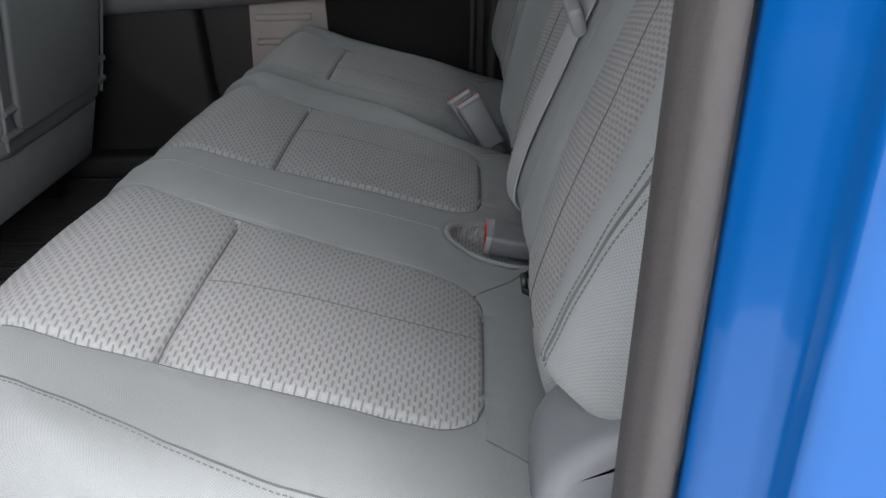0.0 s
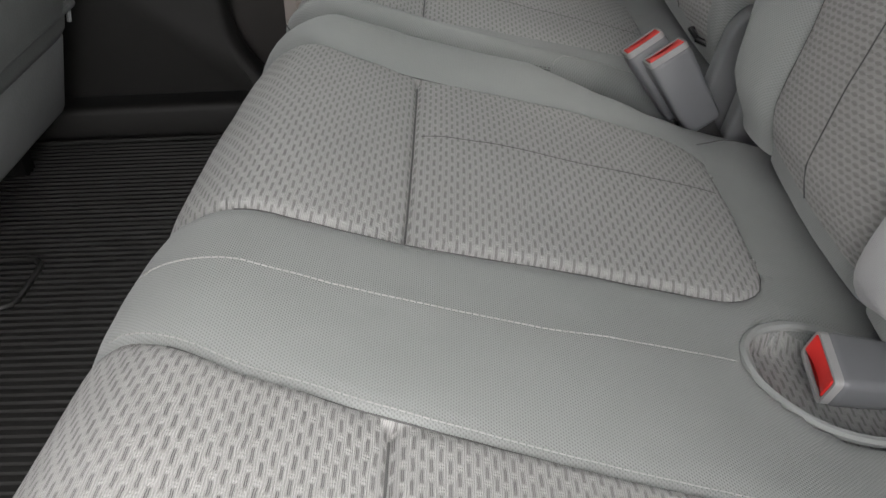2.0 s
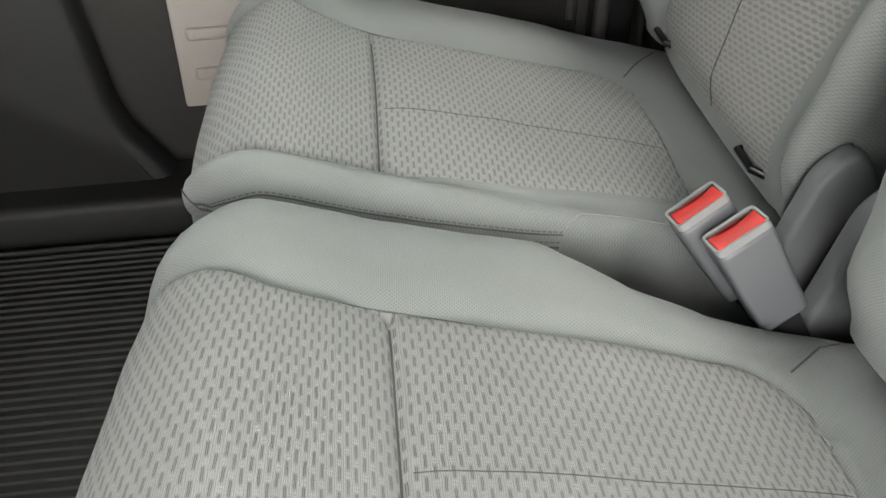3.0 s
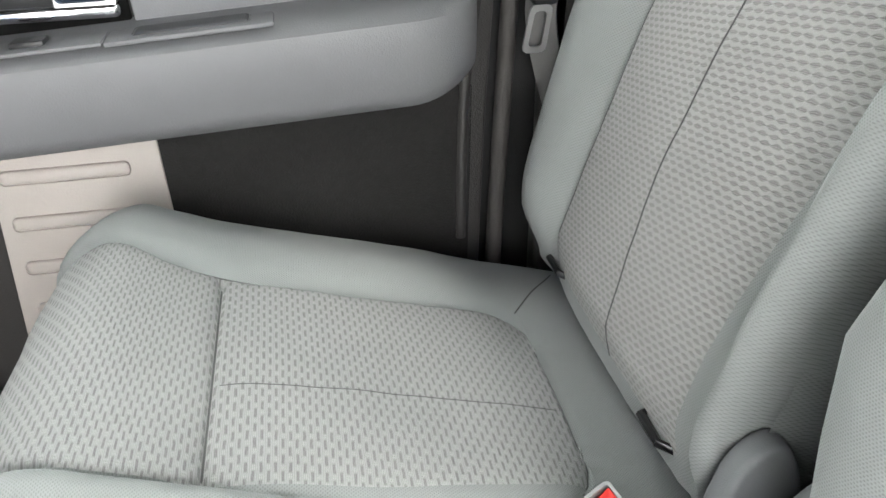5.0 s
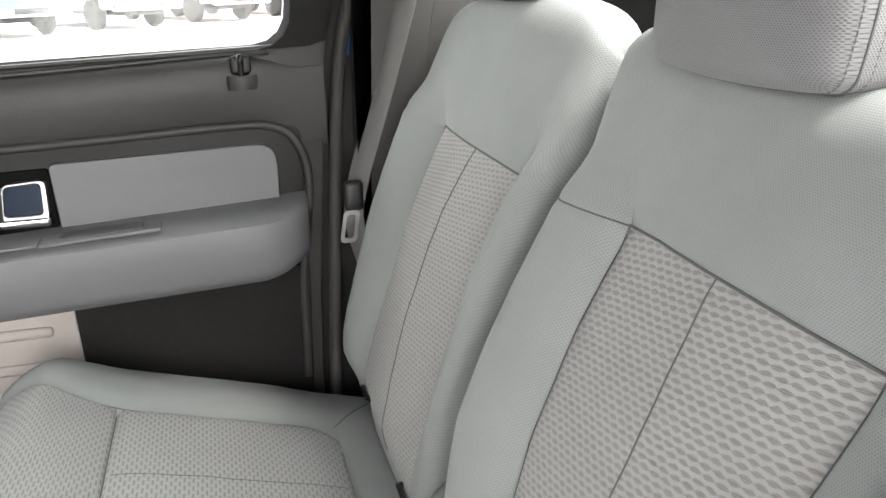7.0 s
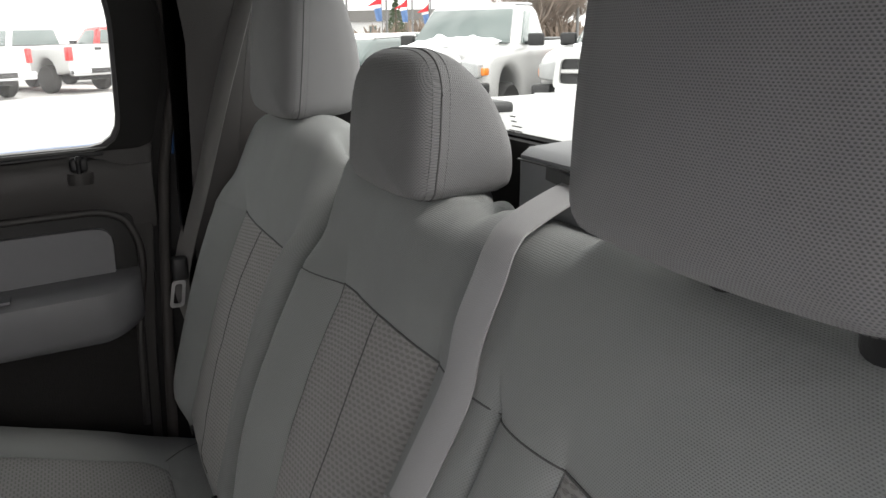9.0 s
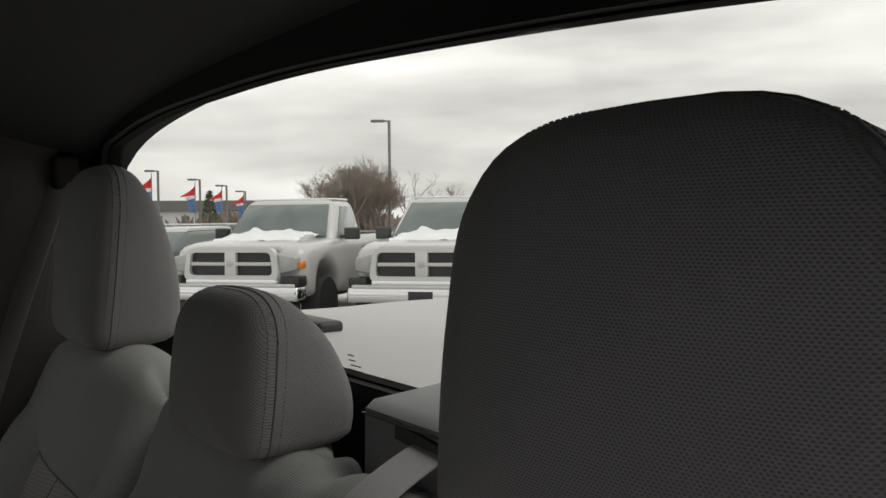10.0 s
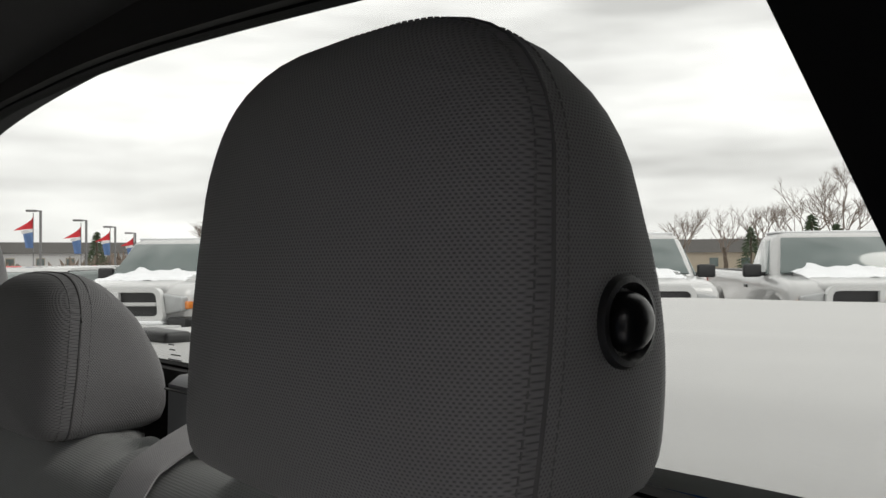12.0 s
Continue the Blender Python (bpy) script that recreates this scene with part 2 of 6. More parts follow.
DOOR_PAD = mat("door_pad_vinyl", (0.175, 0.175, 0.185), 0.6, bump=0.2, bscale=500, vary=0.05)
ARM_VINYL = mat("armrest_vinyl", (0.165, 0.165, 0.172), 0.5, bump=0.2, bscale=500, vary=0.06)
# armrest vinyl darkened to paint the shade of the cup's hollow
CUP_SHADE = mat("shaded_cup_vinyl", (0.085, 0.085, 0.090), 0.55, bump=0.2, bscale=500, vary=0.05)
POCKET_BEIGE = mat("map_pocket_plastic", (0.42, 0.38, 0.35), 0.6, bump=0.2, bscale=400, vary=0.06)
CARPET_DARK = mat("charcoal_carpet", (0.012, 0.0113, 0.011), 0.95, bump=0.8, bscale=350, vary=0.3, scale=120)
RUBBER = mat("black_rubber_mat", (0.009, 0.0088, 0.0085), 0.6, bump=0.2, bscale=300, vary=0.2)
SEAL = mat("door_seal_rubber", (0.055, 0.050, 0.047), 0.7, bump=0.3, bscale=300, vary=0.15)
VINYL = mat("seat_back_vinyl", (0.145, 0.152, 0.152), 0.5, bump=0.2, bscale=300, vary=0.08)
VINYL_LIGHT = mat("seat_flap_vinyl", (0.20, 0.207, 0.21), 0.55, bump=0.25, bscale=200, vary=0.1)
CHROME = mat("chrome", (0.75, 0.76, 0.78), 0.08, metal=1.0, vary=0.02)
# chrome with a dark bluish reflection painted in as base colour
CHROME_REFLECTION = mat("chrome_dark_reflection", (0.016, 0.021, 0.030), 0.25, metal=1.0, vary=0.05)
STEEL = mat("brushed_steel", (0.5, 0.5, 0.5), 0.3, metal=1.0, vary=0.05)
# belt webbing darkened for the side belt: the pillar's shade is in the colour
WEBBING_SHADED = weave("shaded_belt_webbing", (0.22, 0.215, 0.21), (0.17, 0.165, 0.16), 0.0016, 0.0016, 0.25, 0.25, 0.0003, 0.2, 0.2, warp=0.0, cloud=0.04)
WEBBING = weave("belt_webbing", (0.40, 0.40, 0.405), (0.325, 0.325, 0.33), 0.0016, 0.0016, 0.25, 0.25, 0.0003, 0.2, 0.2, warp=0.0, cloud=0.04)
WEBBING.node_tree.nodes["Principled BSDF"].inputs["Roughness"].default_value = 0.5
HEADLINER = mat("headliner_cloth", (0.026, 0.026, 0.026), 0.95, bump=0.3, bscale=700, vary=0.08)
PILLAR = mat("pillar_trim", (0.017, 0.0165, 0.016), 0.85, spec=0.2, bump=0.2, bscale=500, vary=0.08)
BLUE_PAINT = mat("blue_car_paint", (0.0, 0.074, 0.27), 0.3, metal=0.1, coat=0.35, spec=0.3, vary=0.06, scale=8)
PAINT_WHITE = mat("white_car_paint", (0.52, 0.52, 0.515), 0.3, coat=0.8, vary=0.05, scale=3)
PAINT_SILVER = mat("pale_car_paint", (0.58, 0.585, 0.58), 0.3, coat=0.8, vary=0.06, scale=3)
PAINT_RED = mat("red_car_paint", (0.55, 0.02, 0.02), 0.3, coat=0.8, vary=0.06, scale=3)
PAINT_NAVY = mat("navy_car_paint", (0.02, 0.06, 0.16), 0.3, coat=0.8, vary=0.06, scale=3)
CAR_GLASS = mat("car_window_glass", (0.10, 0.13, 0.125), 0.06, coat=1.0, vary=0.1, scale=3)
LAMP_GLASS = mat("headlamp_lens", (0.34, 0.35, 0.35), 0.12, coat=1.0, vary=0.25, scale=9)
AMBER = mat("amber_lens", (0.75, 0.22, 0.02), 0.2, coat=1.0)
TAIL_RED = mat("tail_lamp_red", (0.6, 0.02, 0.02), 0.2, coat=1.0)
TYRE = mat("tyre_rubber", (0.018, 0.018, 0.018), 0.8, bump=0.4, bscale=60, vary=0.2)
RIM = mat("wheel_alloy", (0.45, 0.45, 0.46), 0.3, metal=0.9)
SNOW = mat("snow", (0.84, 0.85, 0.87), 0.8, bump=0.5, bscale=12, vary=0.05, scale=2)
COVER_CLOTH = mat("bed_cover_vinyl", (0.50, 0.497, 0.49), 0.6, bump=0.25, bscale=60, vary=0.07, scale=1.6)
POLE_GREY = mat("galvanised_pole", (0.16, 0.16, 0.16), 0.6)
BARK = mat("bark", (0.10, 0.075, 0.055), 0.9, vary=0.3)
# twig brown lightened: distance haze is mixed into the colour
HAZED_TWIG = mat("hazed_winter_twigs", (0.20, 0.155, 0.125), 0.9, vary=0.35, scale=1.0)
NEEDLE = mat("evergreen_needles", (0.05, 0.075, 0.035), 0.9, vary=0.35, scale=1.0)
FIELD = mat("dead_grass", (0.28, 0.20, 0.12), 0.95, vary=0.3, scale=0.4)
WALL_TAN = mat("tan_siding", (0.42, 0.36, 0.28), 0.85, vary=0.1, scale=0.5)
ROOF_DARK = mat("dark_roof", (0.08, 0.075, 0.07), 0.9, vary=0.15, scale=0.5)
FLAG_RED = mat("red_flag_cloth", (0.60, 0.03, 0.04), 0.8)
FLAG_WHITE = mat("white_flag_cloth", (0.7, 0.7, 0.7), 0.8)
FLAG_BLUE = mat("blue_flag_cloth", (0.10, 0.18, 0.36), 0.8)
DECAL = mat("glass_print", (0.06, 0.06, 0.06), 0.8)


def pane_material(name, tint, mixv):
    m = bpy.data.materials.new(name)
    m.use_nodes = True
    nt = m.node_tree
    b = nt.nodes["Principled BSDF"]
    nt.nodes.remove(b)
    tr = nt.nodes.new("ShaderNodeBsdfTransparent")
    tr.inputs[0].default_value = (*tint, 1)
    gl = nt.nodes.new("ShaderNodeBsdfGlossy")
    gl.inputs["Roughness"].default_value = 0.02
    mx = nt.nodes.new("ShaderNodeMixShader")
    mx.inputs[0].default_value = mixv
    nt.links.new(tr.outputs[0], mx.inputs[1])
    nt.links.new(gl.outputs[0], mx.inputs[2])
    nt.links.new(mx.outputs[0], nt.nodes["Material Output"].inputs[0])
    return m


GLASS = pane_material("clear_window_glass", (0.90, 0.92, 0.91), 0.03)
# darker than real front glass, so less light reaches the backrests
DIMMING_GLASS = pane_material("dimming_front_glass", (0.24, 0.25, 0.25), 0.04)
REAR_GLASS = pane_material("rear_window_glass", (0.84, 0.86, 0.85), 0.03)


def ground_material():
    m = mat("salted_asphalt_with_snow", (0.33, 0.32, 0.31), 0.85, vary=0.25, scale=0.5, bump=0.4, bscale=25)
    nt = m.node_tree
    b = nt.nodes["Principled BSDF"]
    tc = nt.nodes.new("ShaderNodeTexCoord")
    n = nt.nodes.new("ShaderNodeTexNoise")
    n.inputs["Scale"].default_value = 0.16
    n.inputs["Detail"].default_value = 7
    nt.links.new(tc.outputs["Object"], n.inputs["Vector"])
    r = nt.nodes.new("ShaderNodeMapRange")
    r.inputs["From Min"].default_value, r.inputs["From Max"].default_value = 0.42, 0.58
    nt.links.new(n.outputs[0], r.inputs["Value"])
    old = b.inputs["Base Color"].links[0].from_socket
    mx = nt.nodes.new("ShaderNodeMix")
    mx.data_type = "RGBA"
    mx.inputs[7].default_value = (0.74, 0.73, 0.72, 1)
    nt.links.new(r.outputs[0], mx.inputs[0])
    nt.links.new(old, mx.inputs[6])
    nt.links.new(mx.outputs[2], b.inputs["Base Color"])
    return m


GROUND = ground_material()


# ---- mesh helpers ----
def thing(name, label, category, group="", at=(0, 0, 0), rz=0.0, kind=""):
    ob = new(name)
    ob.empty_display_size = 0.05
    ob.matrix_basis = pose(*at, 0, 0, rz)
    return tagged(ob, label, category, group, kind)


def part(name, bm, material, parent=None, label="", smooth=True):
    me = bpy.data.meshes.new(name)
    if smooth:
        for f in bm.faces:
            f.smooth = True
    bm.to_mesh(me)
    bm.free()
    me.materials.append(material)
    ob = new(name, me)
    if parent is not None:
        ob.parent = parent
    if label:
        ob["label"] = label
    if smooth:
        me.set_sharp_from_angle(angle=radians(42))
    return ob


def rbox(bm, a, b, r=0.004, seg=2, m=None):
    """A box between two corners with rounded edges, added to bm."""
    g = bmesh.ops.create_cube(bm, size=1)["verts"]
    for v in g:
        v.co = Vector([a[i] if v.co[i] < 0 else b[i] for i in range(3)])
    if r > 0:
        es = list({e for v in g for e in v.link_edges})
        out = bmesh.ops.bevel(bm, geom=es, offset=r, segments=seg, profile=0.5, affect="EDGES")
        g = list({v for f in out["faces"] for v in f.verts} | {v for v in g if v.is_valid})
    if m is not None:
        bmesh.ops.transform(bm, matrix=m, verts=g)
    return bm


def box(a, b, r=0.004, seg=2, m=None):
    return rbox(bmesh.new(), a, b, r, seg, m)


def prism(outline, axis, lo, hi, r=0.0, seg=2):
    """A plate with the given outline in the other two axes, from lo to hi along axis."""
    bm = bmesh.new()
    rest = [i for i in range(3) if i != axis]

    def at(p, h):
        c = [0, 0, 0]
        c[rest[0]], c[rest[1]], c[axis] = p[0], p[1], h
        return bm.verts.new(c)

    va, vb = [at(p, lo) for p in outline], [at(p, hi) for p in outline]
    fa, fb = bm.faces.new(va), bm.faces.new(vb)
    n = len(outline)
    for i in range(n):
        bm.faces.new((va[i], va[(i + 1) % n], vb[(i + 1) % n], vb[i]))
    bmesh.ops.recalc_face_normals(bm, faces=bm.faces)
    if r > 0:
        bmesh.ops.bevel(bm, geom=list(fa.edges) + list(fb.edges), offset=r, segments=seg, profile=0.5, affect="EDGES")
    return bm


def rounded(pts, rads, seg=6):
    """The outline pts with its corners rounded by rads."""
    out = []
    n = len(pts)
    for i in range(n):
        p, a, b = Vector(pts[i]), Vector(pts[i - 1]), Vector(pts[(i + 1) % n])
        r = rads[i] if isinstance(rads, (list, tuple)) else rads
        if r <= 0:
            out.append(tuple(p))
            continue
        da, db = (a - p).normalized(), (b - p).normalized()
        r = min(r, (a - p).length * 0.48, (b - p).length * 0.48)
        for k in range(seg + 1):
            t = k / seg
            q = (p + da * r) * (1 - t) ** 2 + p * (2 * t * (1 - t)) + (p + db * r) * t ** 2
            out.append(tuple(q))
    return out


def ring_plate(outer, inner, axis, lo, hi):
    """A plate with a hole; the two outlines have the same number of points."""
    bm = bmesh.new()
    rest = [i for i in range(3) if i != axis]

    def at(p, h):
        c = [0, 0, 0]
        c[rest[0]], c[rest[1]], c[axis] = p[0], p[1], h
        return bm.verts.new(c)

    n = len(outer)
    rows = [[at(p, h) for p in o] for o, h in ((outer, lo), (inner, lo), (inner, hi), (outer, hi))]
    for k in range(4):
        a, b = rows[k], rows[(k + 1) % 4]
        for i in range(n):
            bm.faces.new((a[i], a[(i + 1) % n], b[(i + 1) % n], b[i]))
    bmesh.ops.recalc_face_normals(bm, faces=bm.faces)
    return bm


def resample(pts, n):
    """n points at even steps round a closed outline."""
    p = np.array(pts + [pts[0]], float)
    d = np.r_[0, np.cumsum(np.linalg.norm(np.diff(p, axis=0), axis=1))]
    s = np.linspace(0, d[-1], n, endpoint=False)
    return [tuple(float(np.interp(x, d, p[:, k])) for k in range(p.shape[1])) for x in s]


def sweep(bm, pts, r, n=8, closed=False, taper=None):
    """A round tube along pts."""
    P = [Vector(p) for p in pts]
    rings = []
    up = Vector((0.13, 0.27, 0.95))
    for i, p in enumerate(P):
        a = P[i - 1] if (i > 0 or closed) else p
        b = P[(i + 1) % len(P)] if (i < len(P) - 1 or closed) else p
        d = (b - a).normalized()
        s = d.cross(up)
        if s.length < 0.05:
            s = d.cross(Vector((1, 0, 0)))
        s.normalize()
        t = s.cross(d)
        rr = r if taper is None else r * taper[i]
        rings.append([bm.verts.new(p + rr * (math.cos(2 * math.pi * k / n) * s + math.sin(2 * math.pi * k / n) * t)) for k in range(n)])
    m = len(rings)
    for i in range(m if closed else m - 1):
        a, b = rings[i], rings[(i + 1) % m]
        for k in range(n):
            bm.faces.new((a[k], a[(k + 1) % n], b[(k + 1) % n], b[k]))
    if not closed:
        bm.faces.new(rings[0])
        bm.faces.new(list(reversed(rings[-1])))
    return bm


def tube(pts, r, n=8, closed=False):
    bm = sweep(bmesh.new(), pts, r, n, closed)
    bmesh.ops.recalc_face_normals(bm, faces=bm.faces)
    return bm


def lathe(profile, n=24, m=None):
    """A turned form: profile of (radius, height) about z."""
    bm = bmesh.new()
    rings = [[bm.verts.new((r * math.cos(2 * math.pi * k / n), r * math.sin(2 * math.pi * k / n), h)) for k in range(n)] for r, h in profile]
    for a, b in zip(rings, rings[1:]):
        for k in range(n):
            bm.faces.new((a[k], a[(k + 1) % n], b[(k + 1) % n], b[k]))
    bm.faces.new(rings[0])
    bm.faces.new(rings[-1])
    bmesh.ops.recalc_face_normals(bm, faces=bm.faces)
    if m is not None:
        bm.transform(m)
    return bm


def ease(x, a, b):
    t = min(1, max(0, (x - a) / (b - a)))
    return t * t * (3 - 2 * t)


def pick(x, table):
    """Linear look-up in (x, value) pairs."""
    return float(np.interp(x, [a for a, _ in table], [b for _, b in table]))

# ---- the rear bench: cushions and backrests as padded, panelled surfaces ----
TH = math.atan2(0.283, 1.0)
CT, ST = math.cos(TH), math.sin(TH)
CUSH_R, CUSH_X0, CUSH_Z = 0.085, -0.105, 0.401
S_ARC = CUSH_X0 / CT
ARC_LEN = CUSH_R * (math.pi / 2 + TH)


def cushion_profile(s):
    """Point and normal of the cushion's top line at s metres behind the cross seam."""
    if s >= S_ARC:
        return s * CT, CUSH_Z - s * ST, ST, CT
    cx, cz = S_ARC * CT - CUSH_R * ST, CUSH_Z - S_ARC * ST - CUSH_R * CT
    a = (S_ARC - s) / CUSH_R
    if a <= math.pi / 2 + TH:
        ang = math.pi / 2 - TH + a
        return cx + CUSH_R * math.cos(ang), cz + CUSH_R * math.sin(ang), math.cos(ang), math.sin(ang)
    d = (S_ARC - s) - ARC_LEN
    return cx - CUSH_R + d * 0.22, cz - d, -1.0, 0.0


BACK_A = radians(18)
BS, BC = math.sin(BACK_A), math.cos(BACK_A)
BACK_X, BACK_Z, BACK_L, BACK_R = 0.345, 0.33, 0.592, 0.045


def back_profile(h):
    if h <= BACK_L:
        return BACK_X + h * BS, BACK_Z + h * BC, -BC, BS
    cx = BACK_X + BACK_L * BS + BACK_R * BC
    cz = BACK_Z + BACK_L * BC - BACK_R * BS
    a = (h - BACK_L) / BACK_R
    ang = math.pi - BACK_A - min(a, math.pi)
    x, z = cx + BACK_R * math.cos(ang), cz + BACK_R * math.sin(ang)
    d = max(0, a - math.pi) * BACK_R
    return x - d * BS, z - d * BC, math.cos(ang), math.sin(ang)


def dip(d, w, deep):
    return -deep * math.exp(-(d / w) ** 2)


def crown(y, a, b, high):
    if b <= a or y <= a or y >= b:
        return 0.0
    return high * math.sin(math.pi * (y - a) / (b - a)) ** 0.7


class Pad:
    """A padded seat surface: rows along its profile, columns across, split into panels."""

    def __init__(self, profile, lo, hi, bounds, relief, edge_r, wall, clamp, trim=None):
        self.profile, self.lo, self.hi, self.bounds = profile, lo, hi, bounds
        self.relief, self.er, self.wall, self.clamp, self.trim = relief, edge_r, wall, clamp, trim

    def spot(self, s, y, lift=0.0):
        """The point of the padded surface at s and y."""
        x, z, nx, nz = self.profile(s)
        lo, hi, r = self.lo(s), self.hi(s), self.er
        h = self.relief(s, y) + lift
        d = min(y - lo, hi - y)
        if d < r:
            k = max(0.0, 1 - d / r)
            h -= r * (1 - math.sqrt(max(0.0, 1 - k * k)))
        p = Vector((x + nx * h, y, z + nz * h))
        return self.trim(p) if self.trim else p

    def columns(self, s, per):
        """Places across: walls, rounded edges and panels, as (y, sink, zone)."""
        lo, hi, r = self.lo(s), self.hi(s), self.er
        b = [lo] + [min(max(f(s), lo + 1.25 * r), hi - 1.25 * r) for f in self.bounds] + [hi]
        wall = self.wall(s)
        out = [(lo, wall * k, -1) for k in (1.0, 0.66, 0.33)]
        for z in range(len(b) - 1):
            a, c = b[z], b[z + 1]
            n = per[z]
            if z == 0:
                ts = [(r * (1 - math.cos(t))) / (c - a) for t in np.linspace(0, math.pi / 2, 7)[:-1]]
                ts += list(np.linspace(r / (c - a), 1, n, endpoint=False))
            elif z == len(b) - 2:
                ts = list(np.linspace(0, 1 - r / (c - a), n, endpoint=False))
                ts += [1 - (r * (1 - math.cos(t))) / (c - a) for t in np.linspace(math.pi / 2, 0, 7)[:-1]]
            else:
                w = max(0.02, c - a)
                ts = [0, 0.004 / w, 0.009 / w] + list(np.linspace(0.018 / w, 1 - 0.018 / w, n)) + [1 - 0.009 / w, 1 - 0.004 / w]
            out += [(a + (c - a) * t, 0.0, z) for t in ts]
        out.append((hi, 0.0, len(b) - 2))
        out += [(hi, wall * k, len(b) - 1) for k in (0.33, 0.66, 1.0)]
        return out

    def build(self, stations, per, panel):
        """bmeshes by panel name; panel(s, y, zone) names the panel of a patch."""
        grid = []
        for s in stations:
            row = []
            for y, sink, zone in self.columns(s, per):
                p = self.spot(s, y)
                if sink:
                    x, z, nx, nz = self.profile(s)
                    p = p - Vector((nx, 0, nz)) * sink
                p = self.clamp(p)
                row.append((p, s, y, zone))
            grid.append(row)
        made = {}
        for i in range(len(grid) - 1):
            for j in range(len(grid[0]) - 1):
                q = [grid[i][j], grid[i][j + 1], grid[i + 1][j + 1], grid[i + 1][j]]
                sm, ym = sum(c[1] for c in q) / 4, sum(c[2] for c in q) / 4
                name = panel(sm, ym, grid[i][j][3])
                if name not in made:
                    bm = bmesh.new()
                    made[name] = (bm, {}, bm.loops.layers.uv.new("UVMap"))
                bm, seen, uvl = made[name]
                vs = []
                for di, dj in ((0, 0), (0, 1), (1, 1), (1, 0)):
                    k = (i + di, j + dj)
                    if k not in seen:
                        seen[k] = bm.verts.new(grid[k[0]][k[1]][0])
                    vs.append(seen[k])
                if len({v.co.to_tuple(6) for v in vs}) < 3:
                    continue
                try:
                    f = bm.faces.new(vs)
                except ValueError:
                    continue
                f.smooth = True
                for loop, c in zip(f.loops, q):
                    loop[uvl].uv = (c[1], c[2] + (c[0].z - self.spot(c[1], c[2]).z if c[3] in (-1,) else 0))
        return {k: v[0] for k, v in made.items()}

    def line(self, pts, lift=0.0, step=0.012):
        """A polyline laid on the surface through (s, y) pairs."""
        out = []
        for (s0, y0), (s1, y1) in zip(pts, pts[1:]):
            n = max(1, int(math.hypot(s1 - s0, y1 - y0) / step))
            out += [self.spot(s0 + (s1 - s0) * k / n, y0 + (y1 - y0) * k / n, lift) for k in range(n)]
        out.append(self.spot(*pts[-1], lift))
        return out


def soft_part(name, bm, material, parent, label=""):
    me = bpy.data.meshes.new(name)
    bmesh.ops.recalc_face_normals(bm, faces=bm.faces)
    bm.to_mesh(me)
    bm.free()
    me.materials.append(material)
    ob = new(name, me)
    ob.parent = parent
    if label:
        ob["label"] = label
    return ob


def corner_in(x, edge, r):
    """How far an outline has drawn in at x, on its way round a corner of radius r that ends at edge."""
    d = (edge - x) if edge > 0 else (x - edge)
    if d >= r:
        return 0.0
    k = 1 - max(0.0, d) / r
    return r * (1 - math.sqrt(max(0.0, 1 - k * k)))


REAR_X = 0.300
S_REAR = REAR_X / CT


def insert_edge(table, sign, r=0.055):
    """An insert's side boundary: table of (x, y), curving in at its rear corner."""
    return lambda s: pick(cushion_profile(s)[0], table) + sign * corner_in(min(cushion_profile(s)[0], REAR_X), REAR_X, r)


S_FRONT = S_ARC - ARC_LEN - 0.20
cushion_rows = list(np.linspace(S_FRONT, S_ARC - ARC_LEN, 6)[:-1])
cushion_rows += list(np.linspace(S_ARC - ARC_LEN, S_ARC, 14)[:-1])
cushion_rows += list(np.arange(S_ARC, -0.014, 0.010))
cushion_rows += [-0.010, -0.006, -0.003, -0.001, 0.001, 0.003, 0.006, 0.010]
cushion_rows += list(np.arange(0.018, 0.235, 0.012))
cushion_rows += list(np.linspace(0.240, S_REAR, 16))
cushion_rows += [S_REAR + 0.003, S_REAR + 0.008] + list(np.linspace(S_REAR + 0.014, 0.415, 14))

POCKET_C, POCKET_A, POCKET_B = (0.335, 0.535), 0.080, 0.064


def pocket_mask(s, y):
    d = math.hypot((s - POCKET_C[0]) / POCKET_A, (y - POCKET_C[1]) / POCKET_B)
    return 1 - ease(d, 0.82, 1.0)


n_in = insert_edge([(-0.20, 0.130), (-0.143, 0.122), (-0.067, 0.107), (0.0, 0.106), (0.30, 0.100)], 1)
n_out = insert_edge([(-0.20, 0.482), (-0.165, 0.470), (-0.09, 0.438), (-0.04, 0.427), (0.0, 0.420), (0.15, 0.402), (0.30, 0.388)], -1)
c_in = insert_edge([(-0.20, 0.618), (-0.13, 0.613), (0.0, 0.603), (0.15, 0.606), (0.30, 0.606)], 1)
c_out = insert_edge([(-0.20, 0.958), (-0.156, 0.948), (-0.10, 0.925), (-0.05, 0.919), (0.0, 0.916), (0.155, 0.904), (0.30, 0.890)], -1)
f_in = insert_edge([(-0.20, 1.104), (-0.12, 1.090), (0.0, 1.088), (0.12, 1.076), (0.30, 1.086)], 1)
f_out = insert_edge([(-0.20, 1.424), (-0.15, 1.418), (-0.115, 1.402), (-0.07, 1.384), (0.0, 1.374), (0.12, 1.362), (0.30, 1.372)], -1)


def front_round(s, y, inward, r=0.10, front=-0.215):
    return y + inward * corner_in(max(cushion_profile(s)[0], front), front, r)


def big_lo(s):
    return front_round(s, -0.062, 1, 0.02)


def big_hi(s):
    return front_round(s, pick(s, [(-0.2, 1.044), (0.13, 1.044), (0.165, 1.020), (0.20, 0.992), (0.26, 0.974), (0.40, 0.965)]), -1, 0.09)


